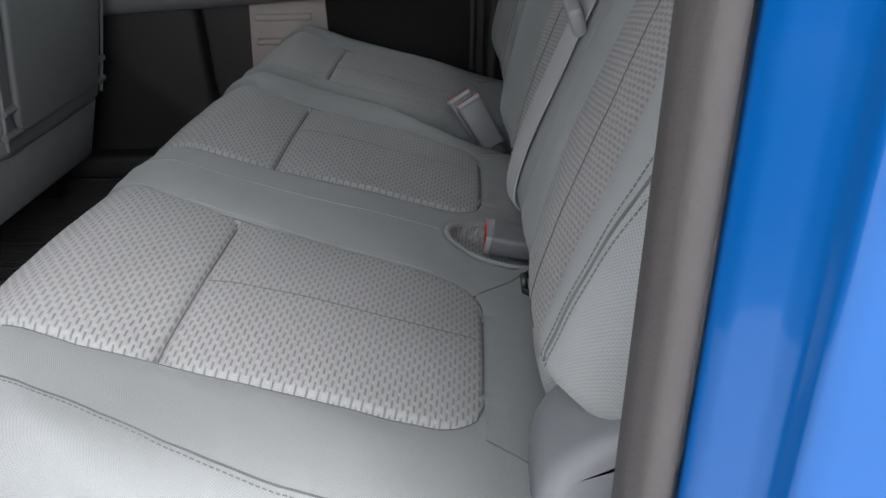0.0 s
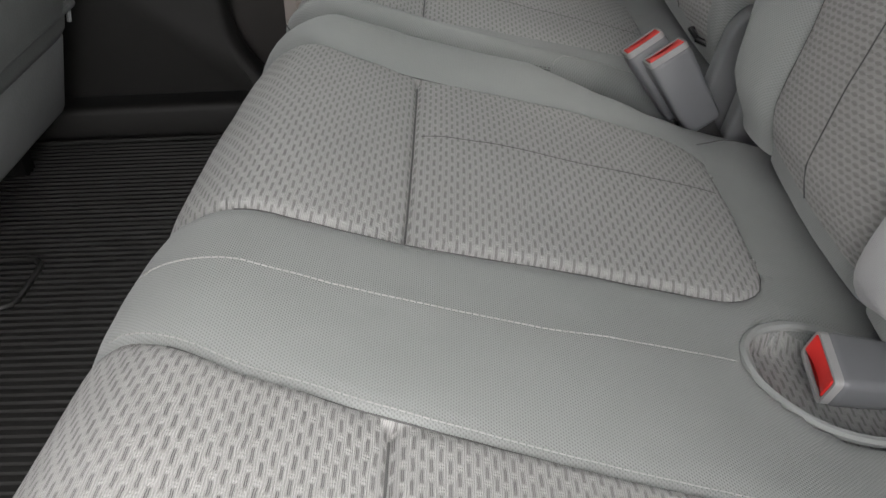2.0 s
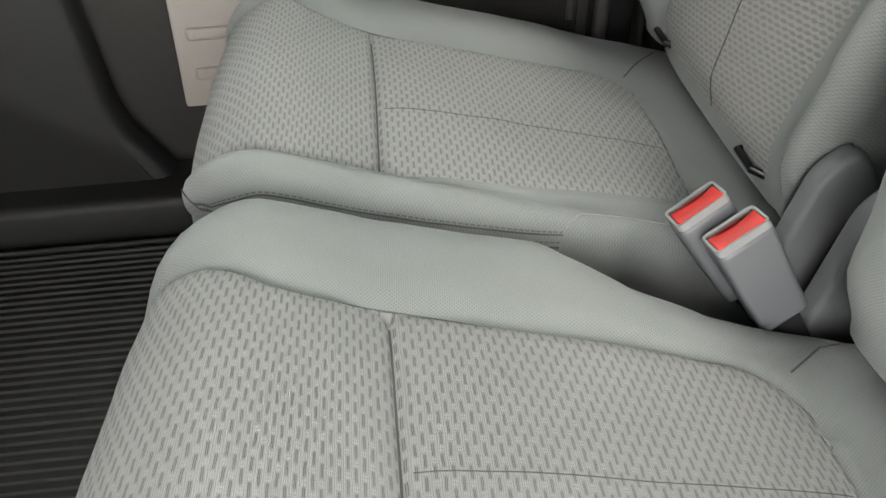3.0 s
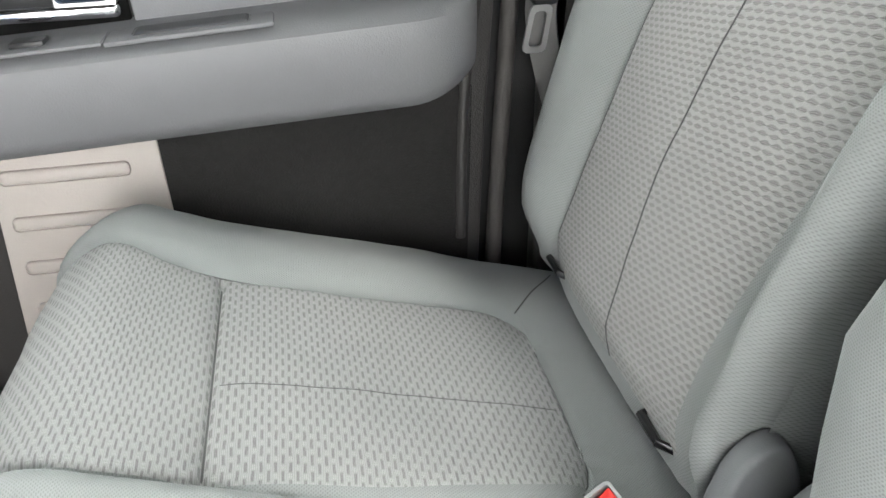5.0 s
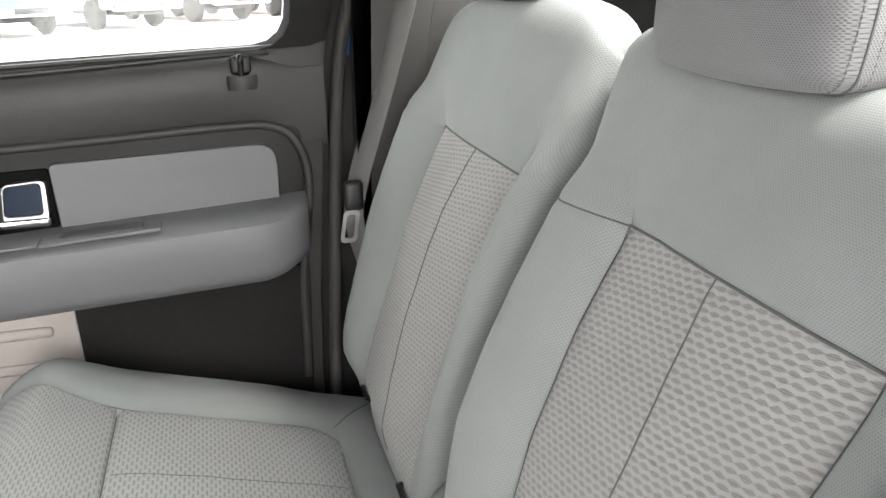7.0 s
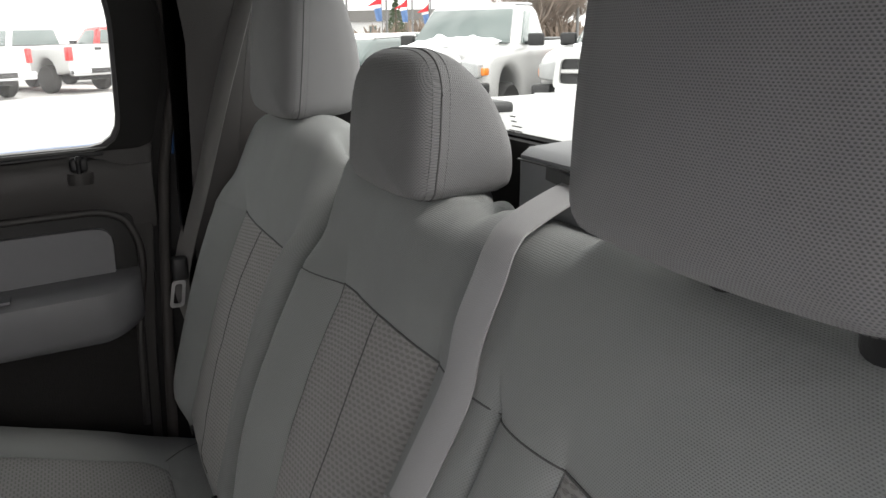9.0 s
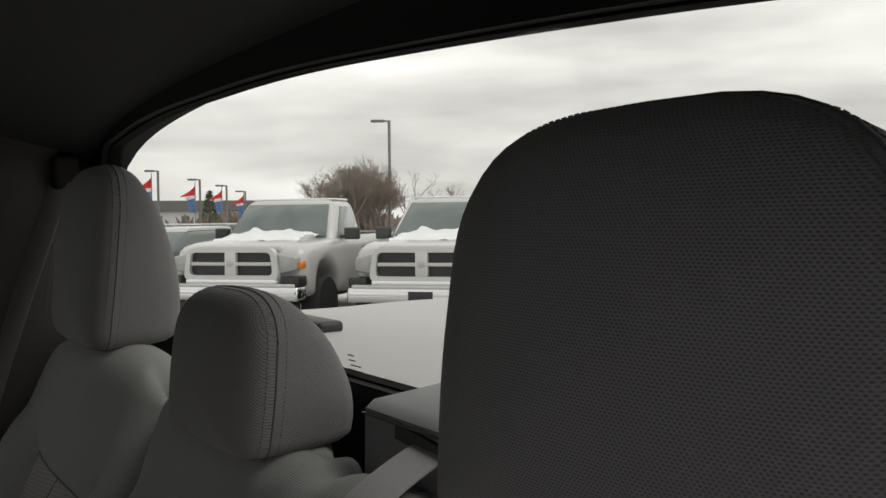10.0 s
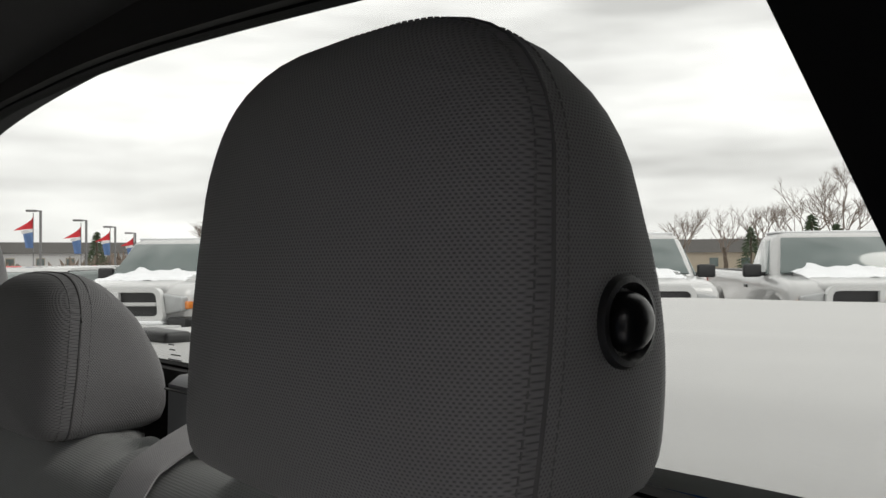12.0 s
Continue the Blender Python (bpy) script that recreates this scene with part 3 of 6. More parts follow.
def small_lo(s):
    return front_round(s, pick(s, [(-0.2, 1.045), (0.13, 1.045), (0.20, 1.054), (0.28, 1.064)]), 1, 0.07)


def small_hi(s):
    return front_round(s, 1.538, -1, 0.12)


def seat_relief(inserts, lo, hi):
    """Height over the plain profile: puffed panels, sunken seams."""
    def relief(s, y):
        h = 0.0
        inside = False
        for a, b, mid in inserts:
            ya, yb = a(s), b(s)
            if s < S_REAR + 0.02:
                h += dip(y - ya, 0.005, 0.0028) + dip(y - yb, 0.005, 0.0028)
            if ya < y < yb and s < S_REAR:
                inside = True
                h += dip(s, 0.0035, 0.007) + dip(s, 0.022, 0.004)
                h += 0.006 * math.sin(math.pi * (y - ya) / (yb - ya))
                if s > 0:
                    h += crown(s, 0, S_REAR, 0.004)
                else:
                    h += crown(s, -0.17, 0, 0.004)
            if ya + 0.02 < y < yb - 0.02:
                h += dip(s - S_REAR, 0.005, 0.0028)
        if not inside:
            edges = [lo(s)] + [f(s) for a, b, m in inserts for f in (a, b)] + [hi(s)]
            for k in range(0, len(edges), 2):
                h += crown(y, edges[k], edges[k + 1], 0.010 if k in (0, len(edges) - 2) else 0.005) * (1 - ease(s, 0.2, 0.33))
        h += 0.0022 * noise.noise(Vector((s * 9, y * 9, 1.7))) + 0.0010 * noise.noise(Vector((s * 30, y * 30, 4.1)))
        return h
    return relief


def mid_line(y):
    return lambda s: y


big_base = seat_relief([(n_in, n_out, mid_line(0.258)), (c_in, c_out, mid_line(0.776))], big_lo, big_hi)


def big_relief(s, y):
    return big_base(s, y) - 0.024 * pocket_mask(s, y)


small_base = seat_relief([(f_in, f_out, mid_line(1.198))], small_lo, small_hi)


def small_relief(s, y):
    return small_base(s, y) - 0.014 * ease(y, 1.40, 1.53)


def cushion_wall(s):
    """Depth of the sides: down to the base on top, shallow round the front."""
    return 0.28 - 0.19 * ease(S_ARC - s, 0.0, ARC_LEN * 0.5)


def front_trim(p):
    """The cushions grow shorter toward the closed door."""
    p.x += 0.036 * ease(p.y, 0.40, 1.30) * (1 - ease(p.x, -0.17, 0.0))
    p.x -= 0.008 * (1 - ease(p.y, 0.30, 0.70)) * (1 - ease(p.x, -0.17, 0.0))
    # the front corner by the open doorway is a quarter round
    k = min(0.85, max(0.0, (0.150 - p.y) / 0.26))
    p.x += (0.26 * (1 - math.sqrt(1 - k * k)) + 0.07 * k * k) * (1 - ease(p.x, -0.19, 0.16))
    return p


def floor_clamp(p):
    p.z = max(p.z, 0.13)
    return p


big_pad = Pad(cushion_profile, big_lo, big_hi, [n_in, n_out, c_in, c_out], big_relief, 0.05, cushion_wall, floor_clamp, front_trim)
small_pad = Pad(cushion_profile, small_lo, small_hi, [f_in, f_out], small_relief, 0.036, cushion_wall, floor_clamp, front_trim)


def cushion_panel(zones):
    def panel(s, y, zone):
        if zone in zones and s < S_REAR:
            return ("front_insert" if s < 0 else "rear_insert", zone)
        if zone == 2 and len(zones) == 2 and pocket_mask(s, y) > 0.5:
            return ("buckle_pocket", 0)
        if s > S_REAR and -1 < zone:
            return ("rear_strip", 0)
        return ("bolster", min(max(zone, 0), 2 * len(zones)))
    return panel


def add_cushion(thing_ob, pad, per, zones):
    for (name, k), bm in pad.build(cushion_rows, per, cushion_panel(zones)).items():
        soft_part(name, bm, INSERT if name in ("front_insert", "rear_insert", "buckle_pocket") else BOLSTER, thing_ob,
                  {"front_insert": "pale grey woven insert", "rear_insert": "pale grey woven insert", "bolster": "plain grey twill bolster"}.get(name, ""))


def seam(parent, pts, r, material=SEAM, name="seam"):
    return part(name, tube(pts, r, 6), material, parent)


def stitches(parent, pts, material, gap=0.0055, length=0.0036, r=0.0006, name="stitching"):
    """A row of short threads along pts."""
    P = np.array([tuple(p) for p in pts])
    d = np.r_[0, np.cumsum(np.linalg.norm(np.diff(P, axis=0), axis=1))]
    bm = bmesh.new()
    for s in np.arange(0, d[-1] - length, gap):
        ends = [[float(np.interp(x, d, P[:, k])) for k in range(3)] for x in (s, s + length)]
        sweep(bm, ends, r, 5)
    return tagged(part(name, bm, material, parent), kind="stuff")


bench_cushion = thing("rear_seat", "wide grey cloth rear bench with two woven places", "car seat", "rear seats")
add_cushion(bench_cushion, big_pad, [6, 26, 24, 26, 5], (1, 3))
side_cushion = thing("rear_seat", "single grey cloth rear seat beside the closed door", "car seat", "rear seats")
add_cushion(side_cushion, small_pad, [5, 26, 6], (1,))
part("side_panel", box((-0.020, -0.056, 0.05), (0.370, -0.034, 0.25), 0.008), BOLSTER, bench_cushion)
part("cushion_base", box((-0.140, -0.03, 0.10), (0.40, 0.93, 0.16), 0.02), DARK_TRIM, bench_cushion)
part("cushion_base", box((-0.115, 1.06, 0.10), (0.40, 1.53, 0.16), 0.02), DARK_TRIM, side_cushion)
for px, py in ((-0.08, 0.05), (-0.08, 0.85), (0.33, 0.05), (0.33, 0.85)):
    part("leg", box((px - 0.02, py - 0.02, 0.04), (px + 0.02, py + 0.02, 0.13), 0.004), BLACK_METAL, bench_cushion)
for px, py in ((-0.08, 1.12), (-0.08, 1.48), (0.33, 1.12), (0.33, 1.48)):
    part("leg", box((px - 0.02, py - 0.02, 0.04), (px + 0.02, py + 0.02, 0.13), 0.004), BLACK_METAL, side_cushion)

for owner, pad, ins in ((bench_cushion, big_pad, [(n_in, n_out, 0.258), (c_in, c_out, 0.776)]), (side_cushion, small_pad, [(f_in, f_out, 1.198)])):
    for a, b, mid in ins:
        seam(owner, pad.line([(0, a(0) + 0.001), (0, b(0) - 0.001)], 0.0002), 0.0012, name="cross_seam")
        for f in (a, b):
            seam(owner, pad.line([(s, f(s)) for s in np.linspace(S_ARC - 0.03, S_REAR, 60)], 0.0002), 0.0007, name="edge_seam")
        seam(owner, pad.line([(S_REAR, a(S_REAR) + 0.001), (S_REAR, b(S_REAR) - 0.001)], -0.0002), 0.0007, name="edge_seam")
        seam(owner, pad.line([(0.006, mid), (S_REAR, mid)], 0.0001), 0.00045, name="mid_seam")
# top stitching along the outer bolsters and the strip between the two places
edge_path = [(S_ARC + ds, y) for ds, y in ((-0.088, 0.160), (-0.090, 0.140), (-0.090, 0.115), (-0.084, 0.084), (-0.070, 0.056), (-0.046, 0.032), (0.0, 0.012), (0.06, -0.002), (0.13, -0.011), (0.25, -0.022), (0.40, -0.026))]
seam(bench_cushion, big_pad.line(edge_path, -0.0002), 0.0011, name="piping")
stitches(bench_cushion, big_pad.line([(s, y - 0.006) for s, y in edge_path], 0.0004), THREAD)
edge_path = [(S_ARC - 0.105, y) for y in np.linspace(f_in(S_ARC) - 0.004, small_lo(S_ARC - 0.105) + 0.004, 8)]
edge_path += [(s, small_lo(s) + 0.0006) for s in np.linspace(S_ARC - 0.085, 0.165, 36)]
for off in (0.0, 0.0028):
    seam(side_cushion, small_pad.line([(s, y + off) for s, y in edge_path], 0.0), 0.0008, name="piping")
    stitches(side_cushion, small_pad.line([(s, y + off + 0.0008) for s, y in edge_path], 0.0004), THREAD)
stitches(bench_cushion, big_pad.line([(S_ARC - 0.085, 0.548), (S_ARC - 0.03, 0.540), (-0.05, 0.530), (0.10, 0.522), (0.262, 0.530)], 0.0006), THREAD_LIGHT, 0.005, 0.004)
stitches(bench_cushion, big_pad.line([(s, n_out(s) + 0.006) for s in np.linspace(S_ARC - 0.085, 0.25, 30)], 0.0006), THREAD_LIGHT, 0.005, 0.004)
# short diagonal seams from the inserts' rear corners to the backrest
for owner, pad, pts in ((bench_cushion, big_pad, [(0.300, 0.366), (0.350, 0.430), (0.392, 0.500)]),
                        (bench_cushion, big_pad, [(0.312, 0.892), (0.355, 0.925), (0.385, 0.938)]),
                        (bench_cushion, big_pad, [(0.312, 0.098), (0.350, 0.080), (0.385, 0.062)]),
                        (side_cushion, small_pad, [(0.308, 1.372), (0.345, 1.430), (0.392, 1.495)])):
    seam(owner, pad.line(pts, -0.0002), 0.0010, name="corner_seam")
# rim of the sunken buckle pocket
rim = [(POCKET_C[0] + 0.92 * POCKET_A * math.cos(a), POCKET_C[1] + 0.92 * POCKET_B * math.sin(a)) for a in np.linspace(radians(55), radians(305), 40)]
part("pocket_rim", tube(big_pad.line(rim, 0.007), 0.0042, 8), BOLSTER, bench_cushion)
# stitched patch by the twin buckles
stitches(side_cushion, small_pad.line([(0.30, 1.080), (0.24, 1.072), (0.178, 1.064), (0.168, 1.058), (0.165, 1.048)], 0.001), THREAD_LIGHT, 0.005, 0.004)


# ---- backrests ----
H_SEAM = 0.457
back_rows = list(np.linspace(0.0, 0.04, 5)) + list(np.arange(0.055, H_SEAM - 0.012, 0.013))
back_rows += [H_SEAM - 0.009, H_SEAM - 0.005, H_SEAM - 0.002, H_SEAM + 0.002, H_SEAM + 0.005, H_SEAM + 0.009]
back_rows += list(np.arange(H_SEAM + 0.02, BACK_L, 0.012)) + list(np.linspace(BACK_L, BACK_L + math.pi * BACK_R, 16)) + [BACK_L + math.pi * BACK_R + k for k in (0.1, 0.25, 0.5)]


def table_fn(table):
    return lambda h: pick(h, table)


bn_in = table_fn([(0, 0.140), (0.46, 0.136), (0.7, 0.136)])
bn_out = table_fn([(0, 0.372), (0.15, 0.392), (0.28, 0.385), (0.457, 0.354), (0.7, 0.350)])
bf_mid = table_fn([(0, 1.240), (0.066, 1.238), (0.20, 1.243), (0.364, 1.220), (0.457, 1.184), (0.7, 1.184)])
bn_mid = table_fn([(0, 0.245), (0.7, 0.245)])
bc_mid = table_fn([(0, 0.728), (0.7, 0.718)])
b_pipe = table_fn([(0, 0.510), (0.2, 0.475), (0.457, 0.450), (0.7, 0.445)])
bc_in = table_fn([(0, 0.600), (0.25, 0.600), (0.337, 0.592), (0.457, 0.572), (0.7, 0.572)])
bc_out = table_fn([(0, 0.850), (0.139, 0.852), (0.25, 0.869), (0.364, 0.868), (0.457, 0.857), (0.7, 0.857)])
bf_in = table_fn([(0, 1.078), (0.214, 1.062), (0.352, 1.049), (0.457, 1.022), (0.7, 1.022)])
bf_out = table_fn([(0, 1.430), (0.06, 1.420), (0.315, 1.390), (0.457, 1.357), (0.7, 1.357)])


def top_round(h, y, inward, r=0.075):
    top = BACK_L + BACK_R
    d = top - min(h, top)
    if d >= r:
        return y
    k = 1 - d / r
    return y + inward * r * (1 - math.sqrt(max(0, 1 - k * k)))


def bb_lo(h):
    return top_round(h, pick(h, [(0, 0.010), (0.2, -0.012), (0.5, 0.000)]), 1)


def bb_hi(h):
    return top_round(h, pick(h, [(0, 0.950), (0.10, 0.962), (0.16, 0.990), (0.21, 1.010), (0.30, 1.000), (0.457, 0.966), (0.56, 0.984), (0.7, 0.994)]), -1, 0.05)


def bs_lo(h):
    return top_round(h, pick(h, [(0, 1.052), (0.12, 1.046), (0.20, 1.032), (0.30, 1.013), (0.457, 0.978), (0.56, 0.997), (0.7, 1.006)]), 1, 0.035)


def bs_hi(h):
    return top_round(h, pick(h, [(0, 1.515), (0.1, 1.535), (0.3, 1.545), (0.7, 1.53)]), -1, 0.09)


def back_relief(inserts, lo, hi, bulges):
    def relief(h, y):
        low = 1 - ease(h, H_SEAM - 0.01, H_SEAM + 0.06)
        out = 0.0
        for a, b, mid in inserts:
            ya, yb = a(h), b(h)
            out += (dip(y - ya, 0.005, 0.0030) + dip(y - yb, 0.005, 0.0030)) * (1 - ease(h, H_SEAM - 0.02, H_SEAM + 0.004))
            if ya < y < yb:
                out += crown(y, ya, yb, 0.010) * low
        for a, b, high in bulges:
            out += crown(y, a(h), b(h), high) * low * ease(h, -0.06, 0.10)
        out += dip(h - H_SEAM, 0.006, 0.0016) + crown(y, lo(h), hi(h), 0.020) * (1 - low)
        out += 0.016 * math.sin(math.pi * min(1, max(0, h) / BACK_L)) - 0.02 * (1 - ease(h, 0, 0.06))
        out += 0.0030 * noise.noise(Vector((h * 7, y * 7, 8.3))) + 0.0010 * noise.noise(Vector((h * 28, y * 28, 2.2)))
        return out
    return relief


big_back_base = back_relief([(bn_in, bn_out, bn_mid), (bc_in, bc_out, bc_mid)], bb_lo, bb_hi,
                            [(bb_lo, bn_in, 0.030), (bn_out, b_pipe, 0.012), (b_pipe, bc_in, 0.012), (bc_out, bb_hi, 0.030)])


def big_back_relief(h, y):
    # a seam parts the two places of the wide backrest; its top dips round the belt outlet
    d = dip(y - b_pipe(h), 0.006, 0.006) * (1 - ease(h, H_SEAM, H_SEAM + 0.02))
    notch = (1 - ease(abs(y - 0.515), 0.088, 0.122)) * ease(h, BACK_L - 0.02, BACK_L + BACK_R * 1.2)
    arc = ease(h, BACK_L - 0.03, BACK_L + BACK_R)
    low = 0.022 * ease(y, 0.03, 0.13) * (1 - ease(y, 0.36, 0.44)) + 0.018 * ease(y, 0.60, 0.66) * (1 - ease(y, 0.86, 0.93)) + 0.030 * ease(y, 0.56, 0.60) * (1 - ease(y, 0.66, 0.74))
    # the near foot of the backrest rounds under, over the plastic shield
    foot = 0.080 * (1 - ease(y, 0.050, 0.125)) * (1 - ease(h, 0.045, 0.105))
    return big_back_base(h, y) + d - 0.042 * notch - arc * low - foot


small_back_relief = back_relief([(bf_in, bf_out, bf_mid)], bs_lo, bs_hi, [(bs_lo, bf_in, 0.030), (bf_out, bs_hi, 0.034)])


def back_wall(h):
    """Depth of the sides: full below, no deeper than the rounded top above."""
    return 0.085 - 0.055 * ease(h, BACK_L - 0.07, BACK_L + 0.01)


def back_clamp(p):
    p.z = max(p.z, 0.30)
    return p


def wide_lean(p):
    """The wide backrest is set a notch further back than the single one."""
    p.x += 0.028 * ease(p.z, 0.36, 0.76) * (1 - 0.6 * ease(p.y, 0.80, 0.95))
    return p


big_back = Pad(back_profile, bb_lo, bb_hi, [bn_in, bn_out, b_pipe, bc_in, bc_out], big_back_relief, 0.045, back_wall, back_clamp, wide_lean)
small_back = Pad(back_profile, bs_lo, bs_hi, [bf_in, bf_out], small_back_relief, 0.042, back_wall, back_clamp)


def back_panel(zones):
    def panel(h, y, zone):
        if zone in zones and 0.02 < h < H_SEAM - 1e-5:
            return ("back_insert", zone)
        if h > H_SEAM - 1e-5:
            return ("upper_panel", 0)
        return ("back_bolster", min(max(zone, 0), 5 if len(zones) == 2 else 2))
    return panel


def add_back(owner, pad, per, zones):
    for (name, k), bm in pad.build(back_rows, per, back_panel(zones)).items():
        soft_part(name, bm, BACK_INSERT if name == "back_insert" else BOLSTER, owner,
                  {"back_insert": "pale grey woven insert", "upper_panel": "plain grey twill upper panel"}.get(name, ""))


bench_back = bench_cushion
add_back(bench_back, big_back, [6, 24, 8, 8, 24, 6], (1, 4))
side_back = side_cushion
add_back(side_back, small_back, [6, 26, 6], (1,))
for owner, pad, ins in ((bench_back, big_back, [(bn_in, bn_out, bn_mid), (bc_in, bc_out, bc_mid)]), (side_back, small_back, [(bf_in, bf_out, bf_mid)])):
    for a, b, mid in ins:
        for f in (a, b):
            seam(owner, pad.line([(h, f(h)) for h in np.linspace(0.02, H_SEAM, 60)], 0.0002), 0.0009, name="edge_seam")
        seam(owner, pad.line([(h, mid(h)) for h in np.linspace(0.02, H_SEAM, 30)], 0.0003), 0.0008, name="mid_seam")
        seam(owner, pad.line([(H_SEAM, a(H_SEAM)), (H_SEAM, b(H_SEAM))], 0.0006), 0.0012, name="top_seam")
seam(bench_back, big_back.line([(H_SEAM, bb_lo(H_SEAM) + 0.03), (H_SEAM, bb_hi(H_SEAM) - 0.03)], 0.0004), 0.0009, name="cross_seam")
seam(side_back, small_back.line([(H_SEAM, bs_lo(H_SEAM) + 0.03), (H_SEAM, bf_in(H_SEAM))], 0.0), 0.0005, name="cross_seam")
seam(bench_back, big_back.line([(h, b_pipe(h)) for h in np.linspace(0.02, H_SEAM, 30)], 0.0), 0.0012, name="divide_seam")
side_path = [(h, 0.054 - 0.16 * (h - 0.08) + 0.20 * max(0.0, h - 0.30) ** 1.3) for h in np.linspace(0.10, 0.55, 44)]
seam(bench_back, big_back.line(side_path, 0.0), 0.0014, name="piping")
for off in (-0.007, 0.007):
    stitches(bench_back, big_back.line([(h, y + off) for h, y in side_path], 0.0006), THREAD)
# steel shell behind the padding
part("back_shell", box((0.60, 0.03, 0.30), (0.625, 0.94, 0.86), 0.006), CARPET_DARK, bench_back)
part("back_shell", box((0.60, 1.03, 0.30), (0.625, 1.51, 0.86), 0.006), CARPET_DARK, side_back)
for owner, ys in ((bench_back, (0.08, 0.48, 0.90)), (side_back, (1.10, 1.46))):
    for yy in ys:
        part("hinge", box((0.40, yy - 0.02, 0.03), (0.62, yy + 0.02, 0.33), 0.006), BLACK_METAL, owner)


# ---- head restraints ----
def headrest(y, w, z0, z1, x, deep, label, button=False, lean=0.10):
    """Front panel, side gusset and posts; y its middle, w its width."""
    ob = thing("head_restraint", label, "head restraint", "rear head restraints", at=(x, y, z0))
    hgt = z1 - z0
    half = []
    for k in range(41):
        t = k / 40
        # one side of the front outline, from the bottom middle round to the top middle
        if t < 0.30:
            half.append((w * 0.40 * t / 0.30, 0.0 + 0.004 * (t / 0.3) ** 2))
        elif t < 0.40:
            a = (t - 0.30) / 0.10 * math.pi / 2
            half.append((w * 0.40 + w * 0.085 * math.sin(a), 0.004 + hgt * 0.10 * (1 - math.cos(a))))
        elif t < 0.72:
            q = (t - 0.40) / 0.32
            half.append((w * (0.485 + 0.015 * math.sin(math.pi * q * 0.9)), 0.004 + hgt * (0.10 + 0.52 * q)))
        else:
            a = (t - 0.72) / 0.28 * math.pi / 2
            half.append((w * (0.4896 * math.cos(a) ** 0.60), 0.004 + hgt * (0.62 + 0.376 * math.sin(a) ** 0.88)))
    outline = half[:-1] + [half[-1]] + [(-p, q) for p, q in reversed(half[1:-1])]
    n = len(outline)

    def ring(shrink, dx, gus):
        """The outline drawn in by shrink and set back dx, plus gus of the gusset's depth at that height."""
        out = []
        for p, q in outline:
            u = q / hgt
            d = deep * (1 - 0.72 * u ** 2.2)
            qs = hgt * 0.45 + (q - hgt * 0.45) * (1 - shrink)
            out.append(Vector((dx + gus * d + lean * qs, p * (1 - shrink), qs)))
        return out

    def skin(name, rings, material, cap_first=None, cap_last=None, label=""):
        bm = bmesh.new()
        uvl = bm.loops.layers.uv.new("UVMap")
        vs = [[bm.verts.new(p) for p in r] for r in rings]
        for a, b in zip(vs, vs[1:]):
            for i in range(n):
                bm.faces.new((a[i], a[(i + 1) % n], b[(i + 1) % n], b[i]))
        for cap, r in ((cap_first, vs[0]), (cap_last, vs[-1])):
            if cap is not None:
                c = bm.verts.new(cap)
                for i in range(n):
                    bm.faces.new((r[i], r[(i + 1) % n], c))
        bmesh.ops.recalc_face_normals(bm, faces=bm.faces)
        for f in bm.faces:
            f.smooth = True
            for loop in f.loops:
                co = loop.vert.co
                loop[uvl].uv = (co.z, co.y) if name == "front_panel" else (co.z, co.x * 1.0 + co.y * 0.35)
        return soft_part(name, bm, material, ob, label)

    fr = [ring(s, dx, 0) for s, dx in ((0.85, -0.0175), (0.65, -0.016), (0.45, -0.0125), (0.28, -0.0085), (0.15, -0.003), (0.07, 0.003), (0.028, 0.009), (0.006, 0.017), (0.0, 0.024))]
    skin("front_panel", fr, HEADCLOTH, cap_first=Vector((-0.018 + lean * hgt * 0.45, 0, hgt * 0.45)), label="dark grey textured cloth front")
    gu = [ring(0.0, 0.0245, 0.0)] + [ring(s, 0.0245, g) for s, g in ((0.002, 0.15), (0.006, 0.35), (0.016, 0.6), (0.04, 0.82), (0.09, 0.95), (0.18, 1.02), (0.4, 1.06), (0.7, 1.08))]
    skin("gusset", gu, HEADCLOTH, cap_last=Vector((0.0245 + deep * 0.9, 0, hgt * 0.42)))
    part("piping", tube(ring(0.0, 0.0242, 0), 0.0011, 6, True), SEAM, ob)
    for dx, g in ((0.015, 0.0), (0.0335, 0.0)):
        rr = ring(0.0015 if dx > 0.02 else 0.0085, dx, g)
        stitches(ob, rr + rr[:1], THREAD, 0.0045, 0.0030, 0.0005)
    for s in (-1, 1):
        part("post", tube([(0.094, s * w * 0.22, -0.09), (0.094, s * w * 0.22, 0.03)], 0.006, 12), STEEL, ob, "steel post")
        part("post_collar", lathe([(0.020, -0.035), (0.021, -0.008), (0.018, 0.000), (0.010, 0.003)], 24, pose(0.094, s * w * 0.22, -0.010)), BLACK_PLASTIC, ob, "black plastic collar")
    if button:
        m = pose(0.0245 + deep * 0.46 + lean * 0.075, -w * 0.497, 0.092, 90, 0, 0)
        part("button_bezel", lathe([(0.0190, -0.008), (0.0200, 0.000), (0.0188, 0.0030), (0.0165, 0.0036), (0.0148, 0.0015), (0.0138, -0.002), (0.0136, -0.008)], 32, m), BLACK_PLASTIC, ob, "round black bezel")
        part("button", lathe([(0.0128, -0.006), (0.0128, 0.0020), (0.0118, 0.0055), (0.0092, 0.0085), (0.005, 0.0105), (0.0005, 0.0112)], 28, m), BLACK_METAL, ob, "domed black push button")
    return ob


headrest(0.228, 0.254, 0.938, 1.1645, 0.490, 0.110, "tall dark grey cloth head restraint with a black side button", True)
